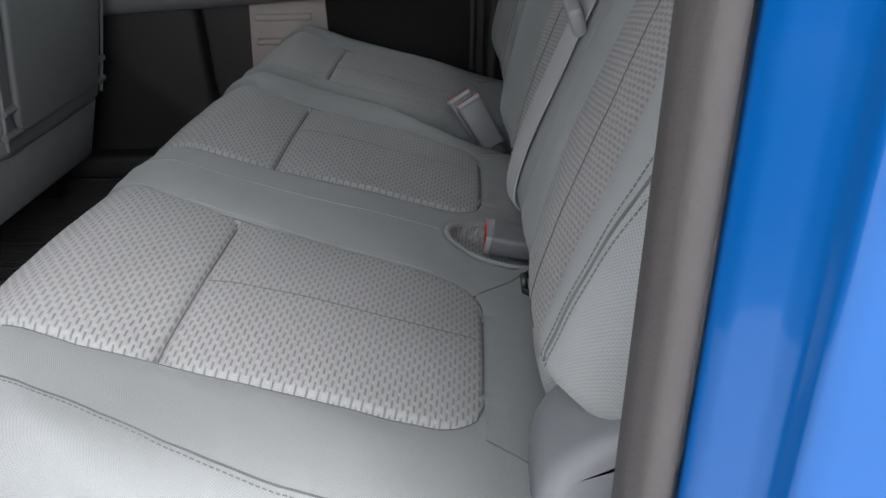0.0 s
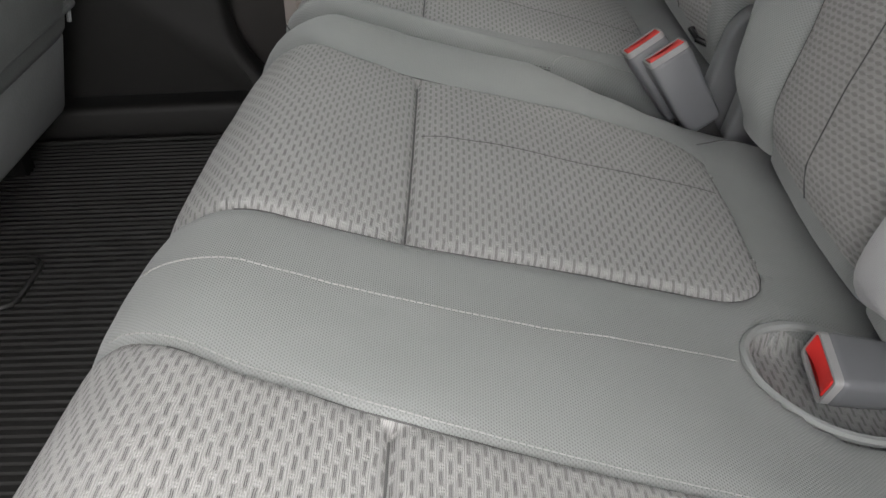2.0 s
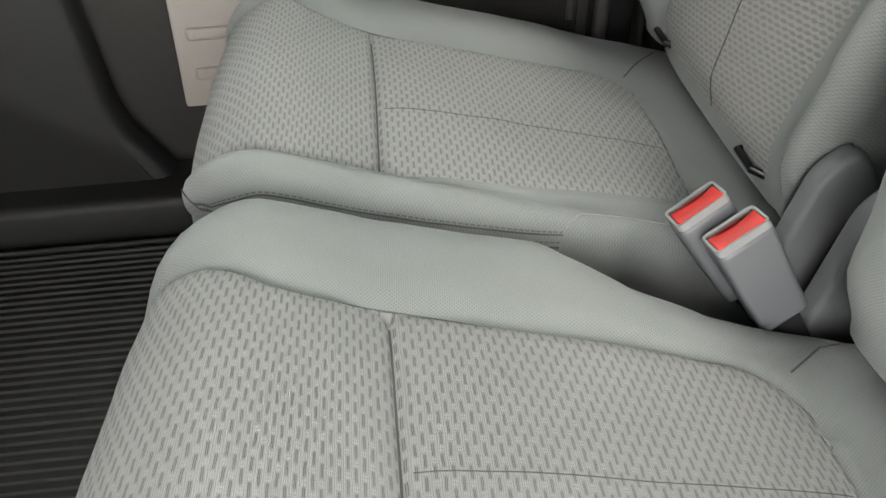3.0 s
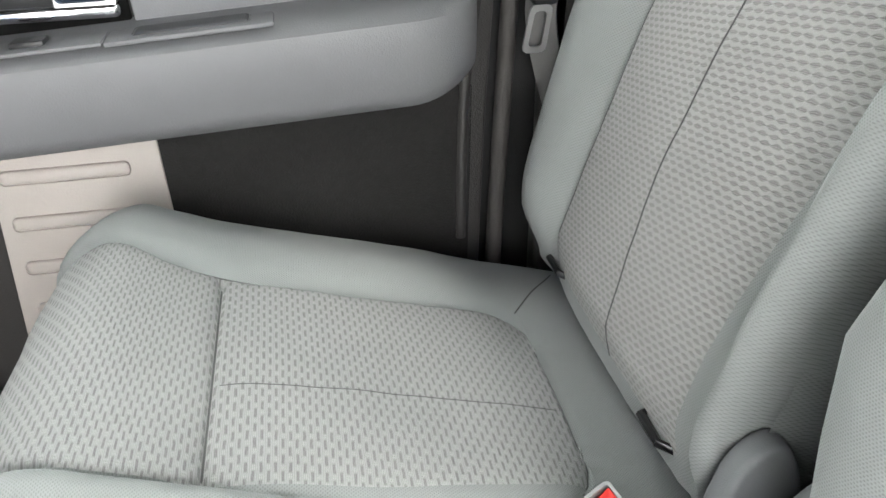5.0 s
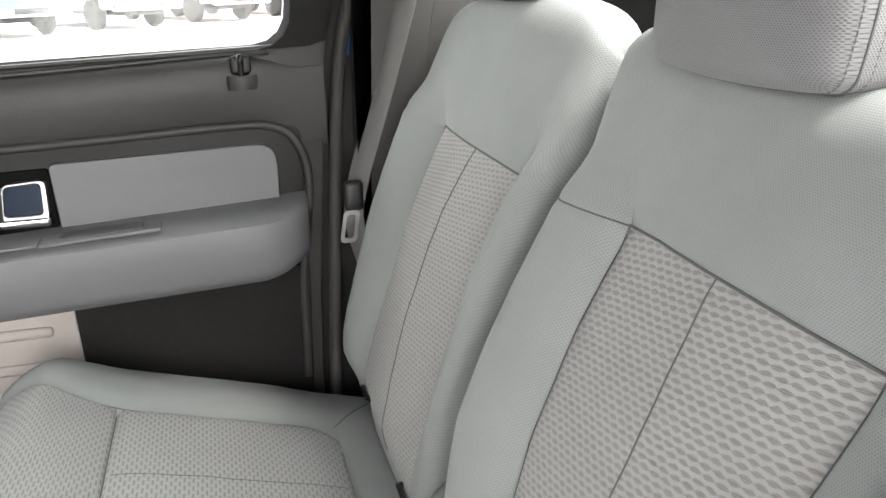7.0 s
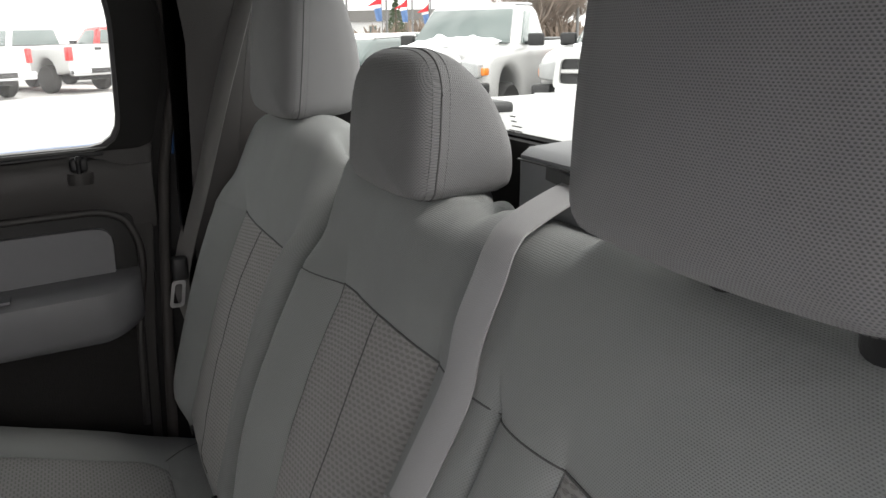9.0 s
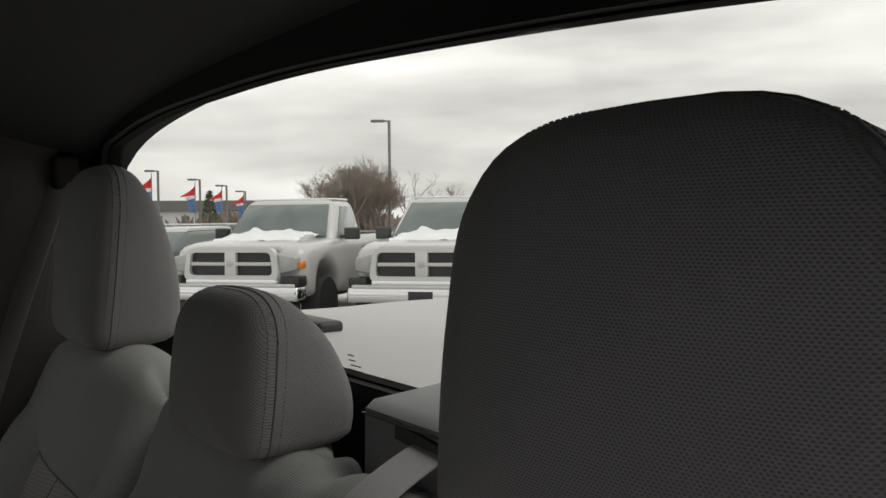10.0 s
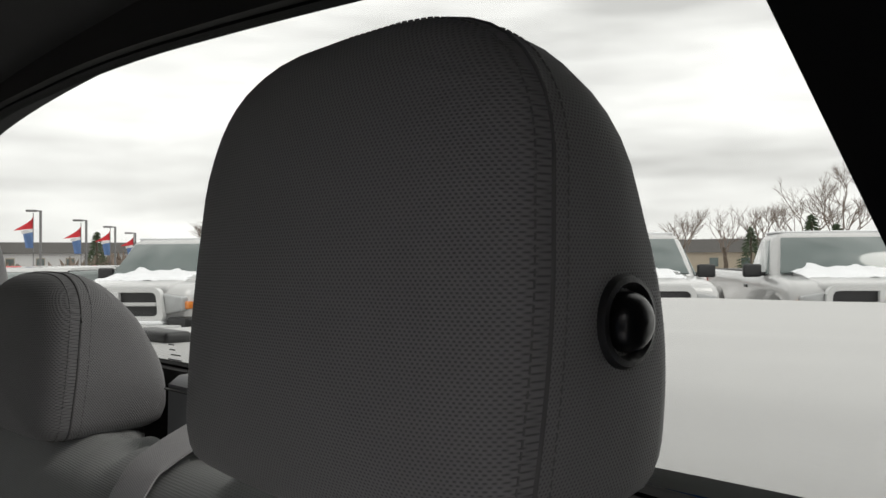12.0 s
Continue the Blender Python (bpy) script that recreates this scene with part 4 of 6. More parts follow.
headrest(0.780, 0.224, 0.892, 1.045, 0.520, 0.095, "low grey cloth head restraint on the middle seat", False)
headrest(1.292, 0.270, 0.934, 1.198, 0.508, 0.100, "tall grey cloth head restraint by the closed door", False)

# ---- belts, buckles, plastic covers ----
def strap(pts, normals, w, thick=0.0013):
    """A flat webbing band along pts; normals say which way its face looks."""
    bm = bmesh.new()
    uvl = bm.loops.layers.uv.new("UVMap")
    rows, d = [], 0.0
    P = [Vector(p) for p in pts]
    for i, p in enumerate(P):
        t = (P[min(i + 1, len(P) - 1)] - P[max(i - 1, 0)]).normalized()
        nrm = Vector(normals[i])
        nrm = (nrm - t * nrm.dot(t)).normalized()
        s = t.cross(nrm)
        if i:
            d += (p - P[i - 1]).length
        rows.append(([bm.verts.new(p + s * (w * k) + nrm * (thick * (1 if abs(k) < 0.49 else 0.4))) for k in (-0.5, -0.47, 0.47, 0.5)] +
                     [bm.verts.new(p + s * (w * k) - nrm * thick * 0.6) for k in (0.5, -0.5)], d))
    for (a, da), (b, db) in zip(rows, rows[1:]):
        for k in range(6):
            f = bm.faces.new((a[k], a[(k + 1) % 6], b[(k + 1) % 6], b[k]))
            us = [(-0.5, -0.47, 0.47, 0.5, 0.5, -0.5)[q] * w for q in (k, (k + 1) % 6)]
            for loop, uvc in zip(f.loops, ((us[0], da), (us[1], da), (us[1], db), (us[0], db))):
                loop[uvl].uv = uvc
    bm.faces.new(rows[0][0])
    bm.faces.new(rows[-1][0])
    bmesh.ops.recalc_face_normals(bm, faces=bm.faces)
    return bm


def smooth_path(pts, n=40):
    """A soft curve through pts."""
    P = [Vector(p) for p in pts]
    P = [P[0] * 2 - P[1]] + P + [P[-1] * 2 - P[-2]]
    out = []
    k = len(P) - 3
    for q in range(n + 1):
        u = q / n * k
        i = min(int(u), k - 1)
        t = u - i
        a, b, c, d = P[i:i + 4]
        out.append(0.5 * ((2 * b) + (c - a) * t + (2 * a - 5 * b + 4 * c - d) * t * t + (3 * b - a - 3 * c + d) * t ** 3))
    return out


mid_belt = thing("seat_belt", "light grey webbing belt hanging from the bench top", "seat belt", "rear seat belts")
belt_path = smooth_path([(0.640, 0.500, 0.938), (0.606, 0.503, 0.934)] + [tuple(big_back.spot(h, y, 0.010)) for h, y in ((0.604, 0.499), (0.585, 0.493), (0.555, 0.488), (0.51, 0.489), (0.46, 0.494), (0.40, 0.504), (0.34, 0.514))], 60)
belt_n = [Vector((-0.25, -0.05, 0.97)).lerp(Vector((-0.95, -0.12, 0.28)), ease(k / 60, 0.14, 0.42)) for k in range(61)]
part("webbing", strap(belt_path, belt_n, 0.044), WEBBING, mid_belt, "ribbed light grey webbing")
low_path = smooth_path([tuple(big_back.spot(h, y, 0.010)) for h, y in ((0.34, 0.517), (0.24, 0.520), (0.12, 0.545), (0.04, 0.556))] + [(0.372, 0.560, 0.335)], 24)
part("webbing", strap(low_path, [(-0.95, -0.2, 0.2)] * len(low_path), 0.047), WEBBING, mid_belt)
tongue = thing("belt_tongue", "grey plastic belt tongue slid on the webbing", "belt tongue")
tm = Matrix.Translation(big_back.spot(0.302, 0.518, 0.018)) @ pose(0, 0, 0, 0, -18, 0) @ pose(0, 0, 0, 22, 0, 0)
part("tongue_body", box((-0.014, -0.036, -0.020), (0.004, 0.036, 0.020), 0.007, 3, tm), BUCKLE_LIGHT, tongue)
part("tongue_plate", box((-0.008, -0.014, -0.062), (-0.004, 0.014, -0.018), 0.0015, 2, tm), STEEL, tongue, "steel latch plate")


def buckle(name_label, m):
    ob = thing("belt_buckle", name_label, "belt buckle", "belt buckles")
    ob.matrix_basis = m
    body = box((-0.026, -0.0165, 0.0), (0.026, 0.0165, 0.098), 0.007, 3)
    for v in body.verts:
        k = 1 - 0.16 * (1 - v.co.z / 0.098)
        v.co.x *= k
        v.co.y *= k
    part("buckle_body", body, BUCKLE_GREY, ob)
    part("buckle_rim", ring_plate(resample(rounded([(-0.0245, -0.0150), (0.0245, -0.0150), (0.0245, 0.0150), (-0.0245, 0.0150)], 0.005), 48),
                                  resample(rounded([(-0.0222, -0.0128), (0.0222, -0.0128), (0.0222, 0.0118), (-0.0222, 0.0118)], 0.003), 48), 2, 0.0955, 0.1025), BUCKLE_LIGHT, ob, "pale plastic rim")
    rb = prism(rounded([(-0.0216, 0.086), (0.0216, 0.086), (0.0216, 0.1040), (0.012, 0.1010), (0.0, 0.1000), (-0.012, 0.1010), (-0.0216, 0.1040)], [0, 0, 0.002, 0.02, 0.03, 0.02, 0.002], 5), 1, -0.0122, 0.0072, 0.0012, 2)
    part("release_button", rb, RED, ob, "bright red release button")
    part("slot", box((-0.0190, 0.0072, 0.090), (0.0190, 0.0112, 0.0985), 0.0008), BLACK_PLASTIC, ob)
    part("stalk", box((-0.014, -0.005, -0.10), (0.014, 0.005, 0.012), 0.003), BLACK_PLASTIC, ob)
    return ob


# twin buckles between the two cushions, and one lying in the pocket
buckle("grey seat belt buckle with red button, standing up", Matrix.Translation((0.327, 0.968, 0.302)) @ pose(0, 0, 0, -14, -28, 12))
buckle("grey seat belt buckle with red button, leaning outward", Matrix.Translation((0.312, 1.010, 0.300)) @ pose(0, 0, 0, -14, -30, 12))
buckle("grey seat belt buckle lying in its cushion pocket", Matrix.Translation((0.405, 0.535, 0.300)) @ pose(0, 0, 0, 0, -78, 0) @ pose(0, 0, 0, 0, 0, 78))


def cover_shell(name, label, m, w, h, d):
    ob = thing(name, label, "plastic cover", "hinge covers")
    bm = prism(resample(rounded([(-d, 0), (0.5 * d, 0), (0.9 * d, h * 0.7), (0.2 * d, h), (-0.5 * d, h * 0.85)], [0.01, 0.01, 0.03, 0.03, 0.04], 8), 60), 1, -w / 2, w / 2, 0.006, 3)
    bm.transform(m)
    part("shell", bm, GREY_PLASTIC, ob)
    return ob


cover_shell("hinge_cover", "curved grey plastic hinge cover between backrests", pose(0.372, 1.036, 0.255, 0, 6, 4), 0.024, 0.172, 0.046)
cover_shell("hinge_cover", "curved grey plastic hinge cover beside the buckles", pose(0.392, 0.992, 0.235, 0, 6, 4), 0.026, 0.180, 0.042)

# belt outlet on the bench top
outlet = thing("belt_outlet", "grey plastic belt outlet cover on the bench top", "belt outlet")
o_out = [(0.604, 0.86), (0.606, 0.950), (0.616, 0.957), (0.690, 0.962), (0.690, 0.86)]
oc = prism(o_out, 1, 0.420, 0.608, 0.006, 3)
part("cover", oc, GREY_PLASTIC, outlet)
part("slot", box((0.6025, 0.440, 0.928), (0.610, 0.552, 0.942), 0.001, 1, Matrix.Translation((0.60, 0.50, 0.935)) @ pose(0, 0, 0, 6, 0, 0) @ Matrix.Translation((-0.60, -0.50, -0.935))), BLACK_PLASTIC, outlet, "black belt slot")
part("seam_line", box((0.6028, 0.422, 0.945), (0.606, 0.606, 0.9465), 0.0004, 1), BLACK_PLASTIC, outlet)
part("latch_button", prism(rounded([(0.635, 0.46), (0.675, 0.46), (0.675, 0.50), (0.635, 0.50)], 0.01), 2, 0.956, 0.9625, 0.002), GREY_PLASTIC, outlet)

# child-seat anchor bars in the bight
for cy, sx in ((0.342, 0.010), (1.138, 0.014), (1.418, 0.016)):
    ab = thing("seat_anchor", "small black steel child seat anchor loop", "anchor", "seat anchors")
    part("loop", tube([(0.42, cy - 0.026, 0.338), (0.350 + sx, cy - 0.026, 0.356 - sx), (0.338 + sx, cy - 0.018, 0.360 - sx), (0.338 + sx, cy + 0.018, 0.360 - sx), (0.350 + sx, cy + 0.026, 0.356 - sx), (0.42, cy + 0.026, 0.338)], 0.0045, 8), BLACK_METAL, ab)

# side belt at the closed door: webbing down the pillar
side_belt = thing("seat_belt", "grey webbing belt beside the closed door", "seat belt", "rear seat belts")
sp = smooth_path([(0.560, 1.565, 1.190), (0.484, 1.570, 0.96), (0.432, 1.574, 0.79), (0.384, 1.576, 0.64), (0.378, 1.576, 0.56), (0.420, 1.572, 0.40)], 30)
part("webbing", strap(sp, [(-0.8, -0.6, 0.1)] * len(sp), 0.044), WEBBING_SHADED, side_belt)
part("belt_guide", box((0.545, 1.552, 1.175), (0.590, 1.585, 1.235), 0.010, 3), PILLAR, side_belt)
part("tongue_body", box((0.357, 1.545, 0.602), (0.389, 1.566, 0.652), 0.008, 3), BLACK_PLASTIC, side_belt, "black tongue with chrome plate")
part("tongue_plate", ring_plate(resample(rounded([(0.346, 0.550), (0.374, 0.550), (0.382, 0.604), (0.356, 0.604)], 0.008), 32), resample(rounded([(0.353, 0.557), (0.369, 0.557), (0.375, 0.597), (0.361, 0.597)], 0.005), 32), 1, 1.548, 1.552), STEEL, side_belt)

# grey plastic side shield at the foot of the backrest by the open door
shield = thing("seat_side_shield", "grey moulded plastic shield at the backrest foot", "plastic cover")
sh = prism(rounded([(0.340, 0.05), (0.338, 0.350), (0.352, 0.384), (0.400, 0.418), (0.480, 0.430), (0.480, 0.05)], [0.0, 0.02, 0.02, 0.03, 0.01, 0]), 1, -0.020, 0.094, 0.018, 4)
part("shell", sh, GREY_PLASTIC, shield)
part("screw_cap", lathe([(0.009, 0), (0.009, 0.003), (0.006, 0.005)], 16, pose(0.425, -0.019, 0.340, 90, 0, 0)), STEEL, shield)


# ---- cab floor and mat ----
def structure(name, bm, material, label="", smooth=True):
    return tagged(part(name, bm, material, None, label, smooth), kind="structure")


structure("floor", box((-1.75, -0.16, 0.0), (0.72, 1.68, 0.04), 0.0), CARPET_DARK, "charcoal carpeted cab floor")
mat_ob = thing("floor_mat", "black ribbed rubber floor mat on the carpet", "floor mat")
part("mat_base", prism(rounded([(-0.86, 0.02), (-0.13, 0.02), (-0.13, 1.485), (-0.86, 1.485)], 0.05), 2, 0.040, 0.046, 0.002), RUBBER, mat_ob)
rib_proto = None
for k in range(105):
    yy = 0.045 + k * 0.0137
    if rib_proto is None:
        rib_proto = part("rib", prism([(-0.0034, 0.0), (-0.0016, 0.0035), (0.0016, 0.0035), (0.0034, 0.0)], 0, -0.82, -0.16), RUBBER, mat_ob, smooth=False)
        rib_proto.location = (0, yy, 0.046)
    else:
        rb = rib_proto.copy()
        scene.collection.objects.link(rb)
        rb.location = (0, yy, 0.046)
part("mat_lip", tube([(-0.855, 0.025, 0.05), (-0.135, 0.025, 0.05), (-0.135, 1.48, 0.05), (-0.855, 1.48, 0.05)], 0.006, 8, True), RUBBER, mat_ob)
loop_pts = resample(rounded([(-0.83, 0.98), (-0.60, 0.98), (-0.60, 1.10), (-0.83, 1.10)], 0.03), 40)
part("mat_emboss", tube([(p[0], p[1], 0.050) for p in loop_pts], 0.005, 8, True), RUBBER, mat_ob)

# ---- the front passenger seat's back, seen from behind ----
front_seat = thing("front_seat", "dark grey vinyl front seat back with map pocket", "car seat")
fm = pose(-0.625, 1.215, 0.27, 0, 10, 0)
shell = prism(resample(rounded([(-0.235, 0.0), (0.235, 0.0), (0.262, 0.30), (0.225, 0.74), (-0.225, 0.74), (-0.262, 0.30)], [0.03, 0.03, 0.08, 0.12, 0.12, 0.08]), 80), 0, -0.13, 0.0, 0.025, 4)
shell.transform(fm)
part("seat_back", shell, VINYL, front_seat)
pk = prism(resample(rounded([(-0.19, 0.055), (0.19, 0.055), (0.215, 0.36), (-0.215, 0.36)], 0.03), 60), 0, 0.0, 0.016, 0.007, 3)
pk.transform(fm)
part("map_pocket", pk, VINYL, front_seat)
part("pocket_hem", tube([fm @ Vector((0.017, y, 0.362)) for y in np.linspace(-0.21, 0.21, 14)], 0.005, 8), VINYL, front_seat)
for sgn in (-1, 1):
    part("piping", tube([fm @ Vector((0.004, sgn * (0.225 + 0.02 * math.sin(math.pi * k / 14)), 0.03 + 0.66 * k / 14)) for k in range(15)], 0.004, 8), VINYL_LIGHT, front_seat)
for zz in (0.06, 0.11):
    part("fold", tube([fm @ Vector((0.006, y, zz)) for y in np.linspace(-0.235, 0.235, 10)], 0.008, 8), VINYL, front_seat)
fl = box((-0.672, 0.972, 0.130), (-0.634, 1.455, 0.288), 0.015, 3)
for v in fl.verts:
    v.co.z += 0.006 * math.sin(v.co.y * 26)
    v.co.x -= 0.30 * max(0.0, 0.27 - v.co.z) - 0.004 * math.sin(v.co.y * 17)
part("carpet_flap", fl, VINYL_LIGHT, front_seat, "pale grey lower flap")
part("seat_cushion", box((-1.20, 0.97, 0.20), (-0.70, 1.42, 0.36), 0.05, 4), VINYL, front_seat)
part("seat_rail", box((-1.15, 1.00, 0.04), (-0.74, 1.04, 0.21), 0.008), DULL_BLACK, front_seat)
part("seat_rail", box((-1.15, 1.36, 0.04), (-0.74, 1.40, 0.21), 0.008), DULL_BLACK, front_seat)
driver = copy_thing(front_seat, pose(0, -1.0, 0))
driver.location = (-0.05, -1.0, 0.0)
console = thing("floor_console", "dark plastic console between the front seats", "console")
part("console_body", box((-1.40, 0.62, 0.04), (-0.74, 0.86, 0.46), 0.03, 4), DARK_TRIM, console)


# ---- the closed far door ----
DY = 1.612
door = thing("rear_door", "closed grey rear door with chrome handle", "car door")
dx0, dx1 = -0.74, 0.338
# inner skin, with the window opening cut by building it round the glass
lower_out = rounded([(dx0, 0.05), (0.300, 0.05), (0.318, 0.45), (0.345, 0.80), (0.352, 0.868), (dx0, 0.830)], [0.02, 0.05, 0, 0, 0, 0])
part("door_skin", prism(lower_out, 1, DY + 0.004, DY + 0.05, 0.004), DOOR_TRIM, door, "grained dark grey plastic skin")
frame_out = resample(rounded([(dx0, 0.82), (0.350, 0.862), (0.395, 1.05), (0.330, 1.315), (dx0, 1.32)], [0.02, 0.02, 0.1, 0.08, 0.02]), 120)
frame_in = resample(rounded([(dx0 + 0.06, 0.832), (0.297, 0.860), (0.304, 1.12), (0.265, 1.262), (dx0 + 0.06, 1.262)], [0.03, 0.06, 0.05, 0.06, 0.03], 10), 120)
part("window_frame", ring_plate(frame_out, frame_in, 1, DY - 0.004, DY + 0.055), PILLAR, door)
seal_in = [(0.985 * (p - (-0.2)) + (-0.2), 1.05 + (q - 1.05) * 0.965) for p, q in frame_in]
part("window_seal", ring_plate(frame_in, seal_in, 1, DY + 0.012, DY + 0.040), BLACK_PLASTIC, door, "black rubber window seal")
gp = part("window_pane", prism(frame_in, 1, DY + 0.024, DY + 0.028), GLASS, door, "clear door glass")
gp.visible_shadow = False
# rolled sill under the glass
bm = bmesh.new()
rows = []
for k in range(26):
    x = dx0 + (0.345 - dx0) * k / 25
    flat = 1 - ease(x, 0.20, 0.335)
    zb = 0.822 + (x + 0.15) * 0.052
    cut = 0.030 * ease(x, 0.22, 0.30)
    rows.append([bm.verts.new((x, DY - dy * (flat if dy > 0 else 1), zb + dz - cut)) for dy, dz in ((-0.006, 0.012), (0.002, 0.012), (0.010, 0.006), (0.015, -0.004), (0.018, -0.020), (0.016, -0.045), (0.008, -0.080), (-0.006, -0.115))])
for a, b in zip(rows, rows[1:]):
    for j in range(7):
        bm.faces.new((a[j], b[j], b[j + 1], a[j + 1]))
bmesh.ops.recalc_face_normals(bm, faces=bm.faces)
part("sill_roll", bm, DOOR_TRIM, door, "rounded grained window sill")
part("belt_seal", box((dx0, DY - 0.002, 0.0), (0.262, DY + 0.006, 0.010), 0.002, 2, Matrix.Translation((0, 0, 0.8365)) @ pose(0, 0, 0, 0, -2.95, 0)), BLACK_PLASTIC, door)
# lock pin in its cup
part("lock_cup", lathe([(0.024, -0.022), (0.026, -0.010), (0.0245, 0.0), (0.016, -0.002), (0.012, -0.012)], 24, pose(0.216, DY - 0.006, 0.822)), DOOR_TRIM, door)
part("lock_recess", box((0.200, DY - 0.022, 0.823), (0.232, DY - 0.012, 0.852), 0.007, 3), BLACK_PLASTIC, door)
part("lock_pin", lathe([(0.0045, 0), (0.0045, 0.022), (0.0055, 0.025), (0.0055, 0.034), (0.003, 0.037)], 16, pose(0.216, DY - 0.026, 0.818)), BLACK_METAL, door, "black lock pin")
# recessed mid panel: dark channel, vinyl pad, handle bezel
chan = rounded([(dx0, 0.592), (0.300, 0.592), (0.302, 0.735), (0.262, 0.744), (dx0, 0.712)], [0, 0.01, 0.05, 0.04, 0])
part("panel_channel", prism(chan, 1, DY - 0.002, DY + 0.010, 0.002), DARK_TRIM, door)
pad_out = rounded([(-0.074, 0.575), (0.258, 0.575), (0.260, 0.713), (-0.080, 0.703)], [0.008, 0.008, 0.035, 0.008], 4)
part("door_pad", prism(pad_out, 1, DY - 0.014, DY + 0.004, 0.0015, 2), DOOR_PAD, door, "smooth grey vinyl pad", smooth=False)
ridge = [(dx0, DY - 0.004, 0.722), (-0.2, DY - 0.004, 0.728), (0.18, DY - 0.004, 0.742), (0.255, DY - 0.004, 0.738), (0.292, DY - 0.004, 0.712), (0.309, DY - 0.004, 0.64), (0.290, DY - 0.003, 0.49), (0.282, DY - 0.003, 0.29)]
part("panel_ridge", tube(smooth_path(ridge, 40), 0.0075, 10), DOOR_TRIM, door)
part("handle_bezel", prism(rounded([(-0.36, 0.580), (-0.079, 0.580), (-0.083, 0.697), (-0.36, 0.690)], 0.006), 1, DY - 0.010, DY + 0.004, 0.003), DULL_BLACK, door)
part("handle_well", prism(rounded([(-0.30, 0.620), (-0.140, 0.620), (-0.140, 0.676), (-0.30, 0.676)], 0.02), 1, DY - 0.0125, DY - 0.006, 0.003), BLACK_PLASTIC, door)
h_out = resample(rounded([(-0.152, 0.622), (-0.088, 0.622), (-0.086, 0.684), (-0.146, 0.680)], 0.010), 48)
h_in = resample(rounded([(-0.1505, 0.630), (-0.094, 0.630), (-0.092, 0.6815), (-0.1448, 0.6778)], 0.008), 48)
part("handle", ring_plate(h_out, h_in, 1, DY - 0.028, DY - 0.012), STEEL, door, "chrome pull handle")
part("handle_plate", prism(h_in, 1, DY - 0.022, DY - 0.013), CHROME_REFLECTION, door, "mirror plate coloured as its dark reflection")
part("handle", box((-0.32, DY - 0.030, 0.612), (-0.086, DY - 0.014, 0.628), 0.006, 3), CHROME, door, "chrome pull handle")
# armrest: a swept, drooping bar with a rounded end
bm = bmesh.new()
rows = []
for k in range(60):
    x = -0.72 + (0.302 + 0.72) * (1 - (1 - k / 59) ** 1.8)
    t = min(1, max(0, (x - 0.215) / 0.088))
    d = 0.098 * math.sqrt(max(0.06, 1 - 0.94 * t * t))
    zt = 0.592 + 0.057 * (x + 0.19)
    zb = 0.474 + 0.050 * (x + 0.19) + 0.030 * t * t
    sec = [(0.0, zt + 0.008), (d * 0.45, zt + 0.003), (d * 0.80, zt - 0.002), (d * 0.97, zt - 0.013), (d, zt - 0.028), (d * 0.94, zb + 0.030), (d * 0.80, zb + 0.010), (d * 0.5, zb + 0.001), (0.0, zb)]
    rows.append([bm.verts.new((x, DY - dy, z)) for dy, z in sec])
for a, b in zip(rows, rows[1:]):
    for j in range(8):
        bm.faces.new((a[j], b[j], b[j + 1], a[j + 1]))
bm.faces.new(rows[-1])
bmesh.ops.recalc_face_normals(bm, faces=bm.faces)
arm = part("armrest", bm, ARM_VINYL, door, "grey moulded armrest")
part("switch_plate", box((-0.40, DY - 0.086, 0.0), (-0.100, DY - 0.016, 0.004), 0.001, 1, Matrix.Translation((0, 0, 0.6030)) @ pose(0, 0, 0, 0, -3.3, 0)), ARM_VINYL, arm)
part("window_switch", box((-0.195, DY - 0.066, 0.0), (-0.160, DY - 0.040, 0.009), 0.002, 2, Matrix.Translation((0, 0, 0.6030)) @ pose(0, 0, 0, 0, -3.3, 0)), BLACK_PLASTIC, arm, "black window switch")
# low block, not a hollow; its darker colour gives the recess shade
part("pull_cup", box((-0.072, DY - 0.072, -0.002), (0.050, DY - 0.034, 0.0055), 0.006, 3, Matrix.Translation((0, 0, 0.6030)) @ pose(0, 0, 0, 0, -3.3, 0)), CUP_SHADE, arm, "pull cup with its hollow's shade as colour")
part("cup_plate", box((-0.098, DY - 0.086, -0.002), (0.075, DY - 0.016, 0.0035), 0.002, 2, Matrix.Translation((0, 0, 0.6030)) @ pose(0, 0, 0, 0, -3.3, 0)), ARM_VINYL, arm)
# lower panels
part("carpet_panel", prism(rounded([(-0.073, 0.10), (0.286, 0.10), (0.300, 0.50), (-0.082, 0.50)], 0.004), 1, DY - 0.006, DY + 0.006, 0.002), CARPET_DARK, door, "dark carpeted lower panel")
mp = part("map_pocket", prism(rounded([(-0.288, 0.200), (-0.072, 0.200), (-0.080, 0.48), (-0.272, 0.47)], 0.006), 1, DY - 0.010, DY + 0.006, 0.004), POCKET_BEIGE, door, "pale beige ribbed map pocket")
for zz in (0.245, 0.305, 0.365, 0.425):
    part("rib", box((-0.262, DY - 0.016, zz), (-0.115, DY - 0.009, zz + 0.018), 0.006, 3), POCKET_BEIGE, mp)
part("outer_panel", prism(lower_out, 1, DY + 0.055, DY + 0.11, 0.01), BLUE_PAINT, door, "blue painted outer panel")

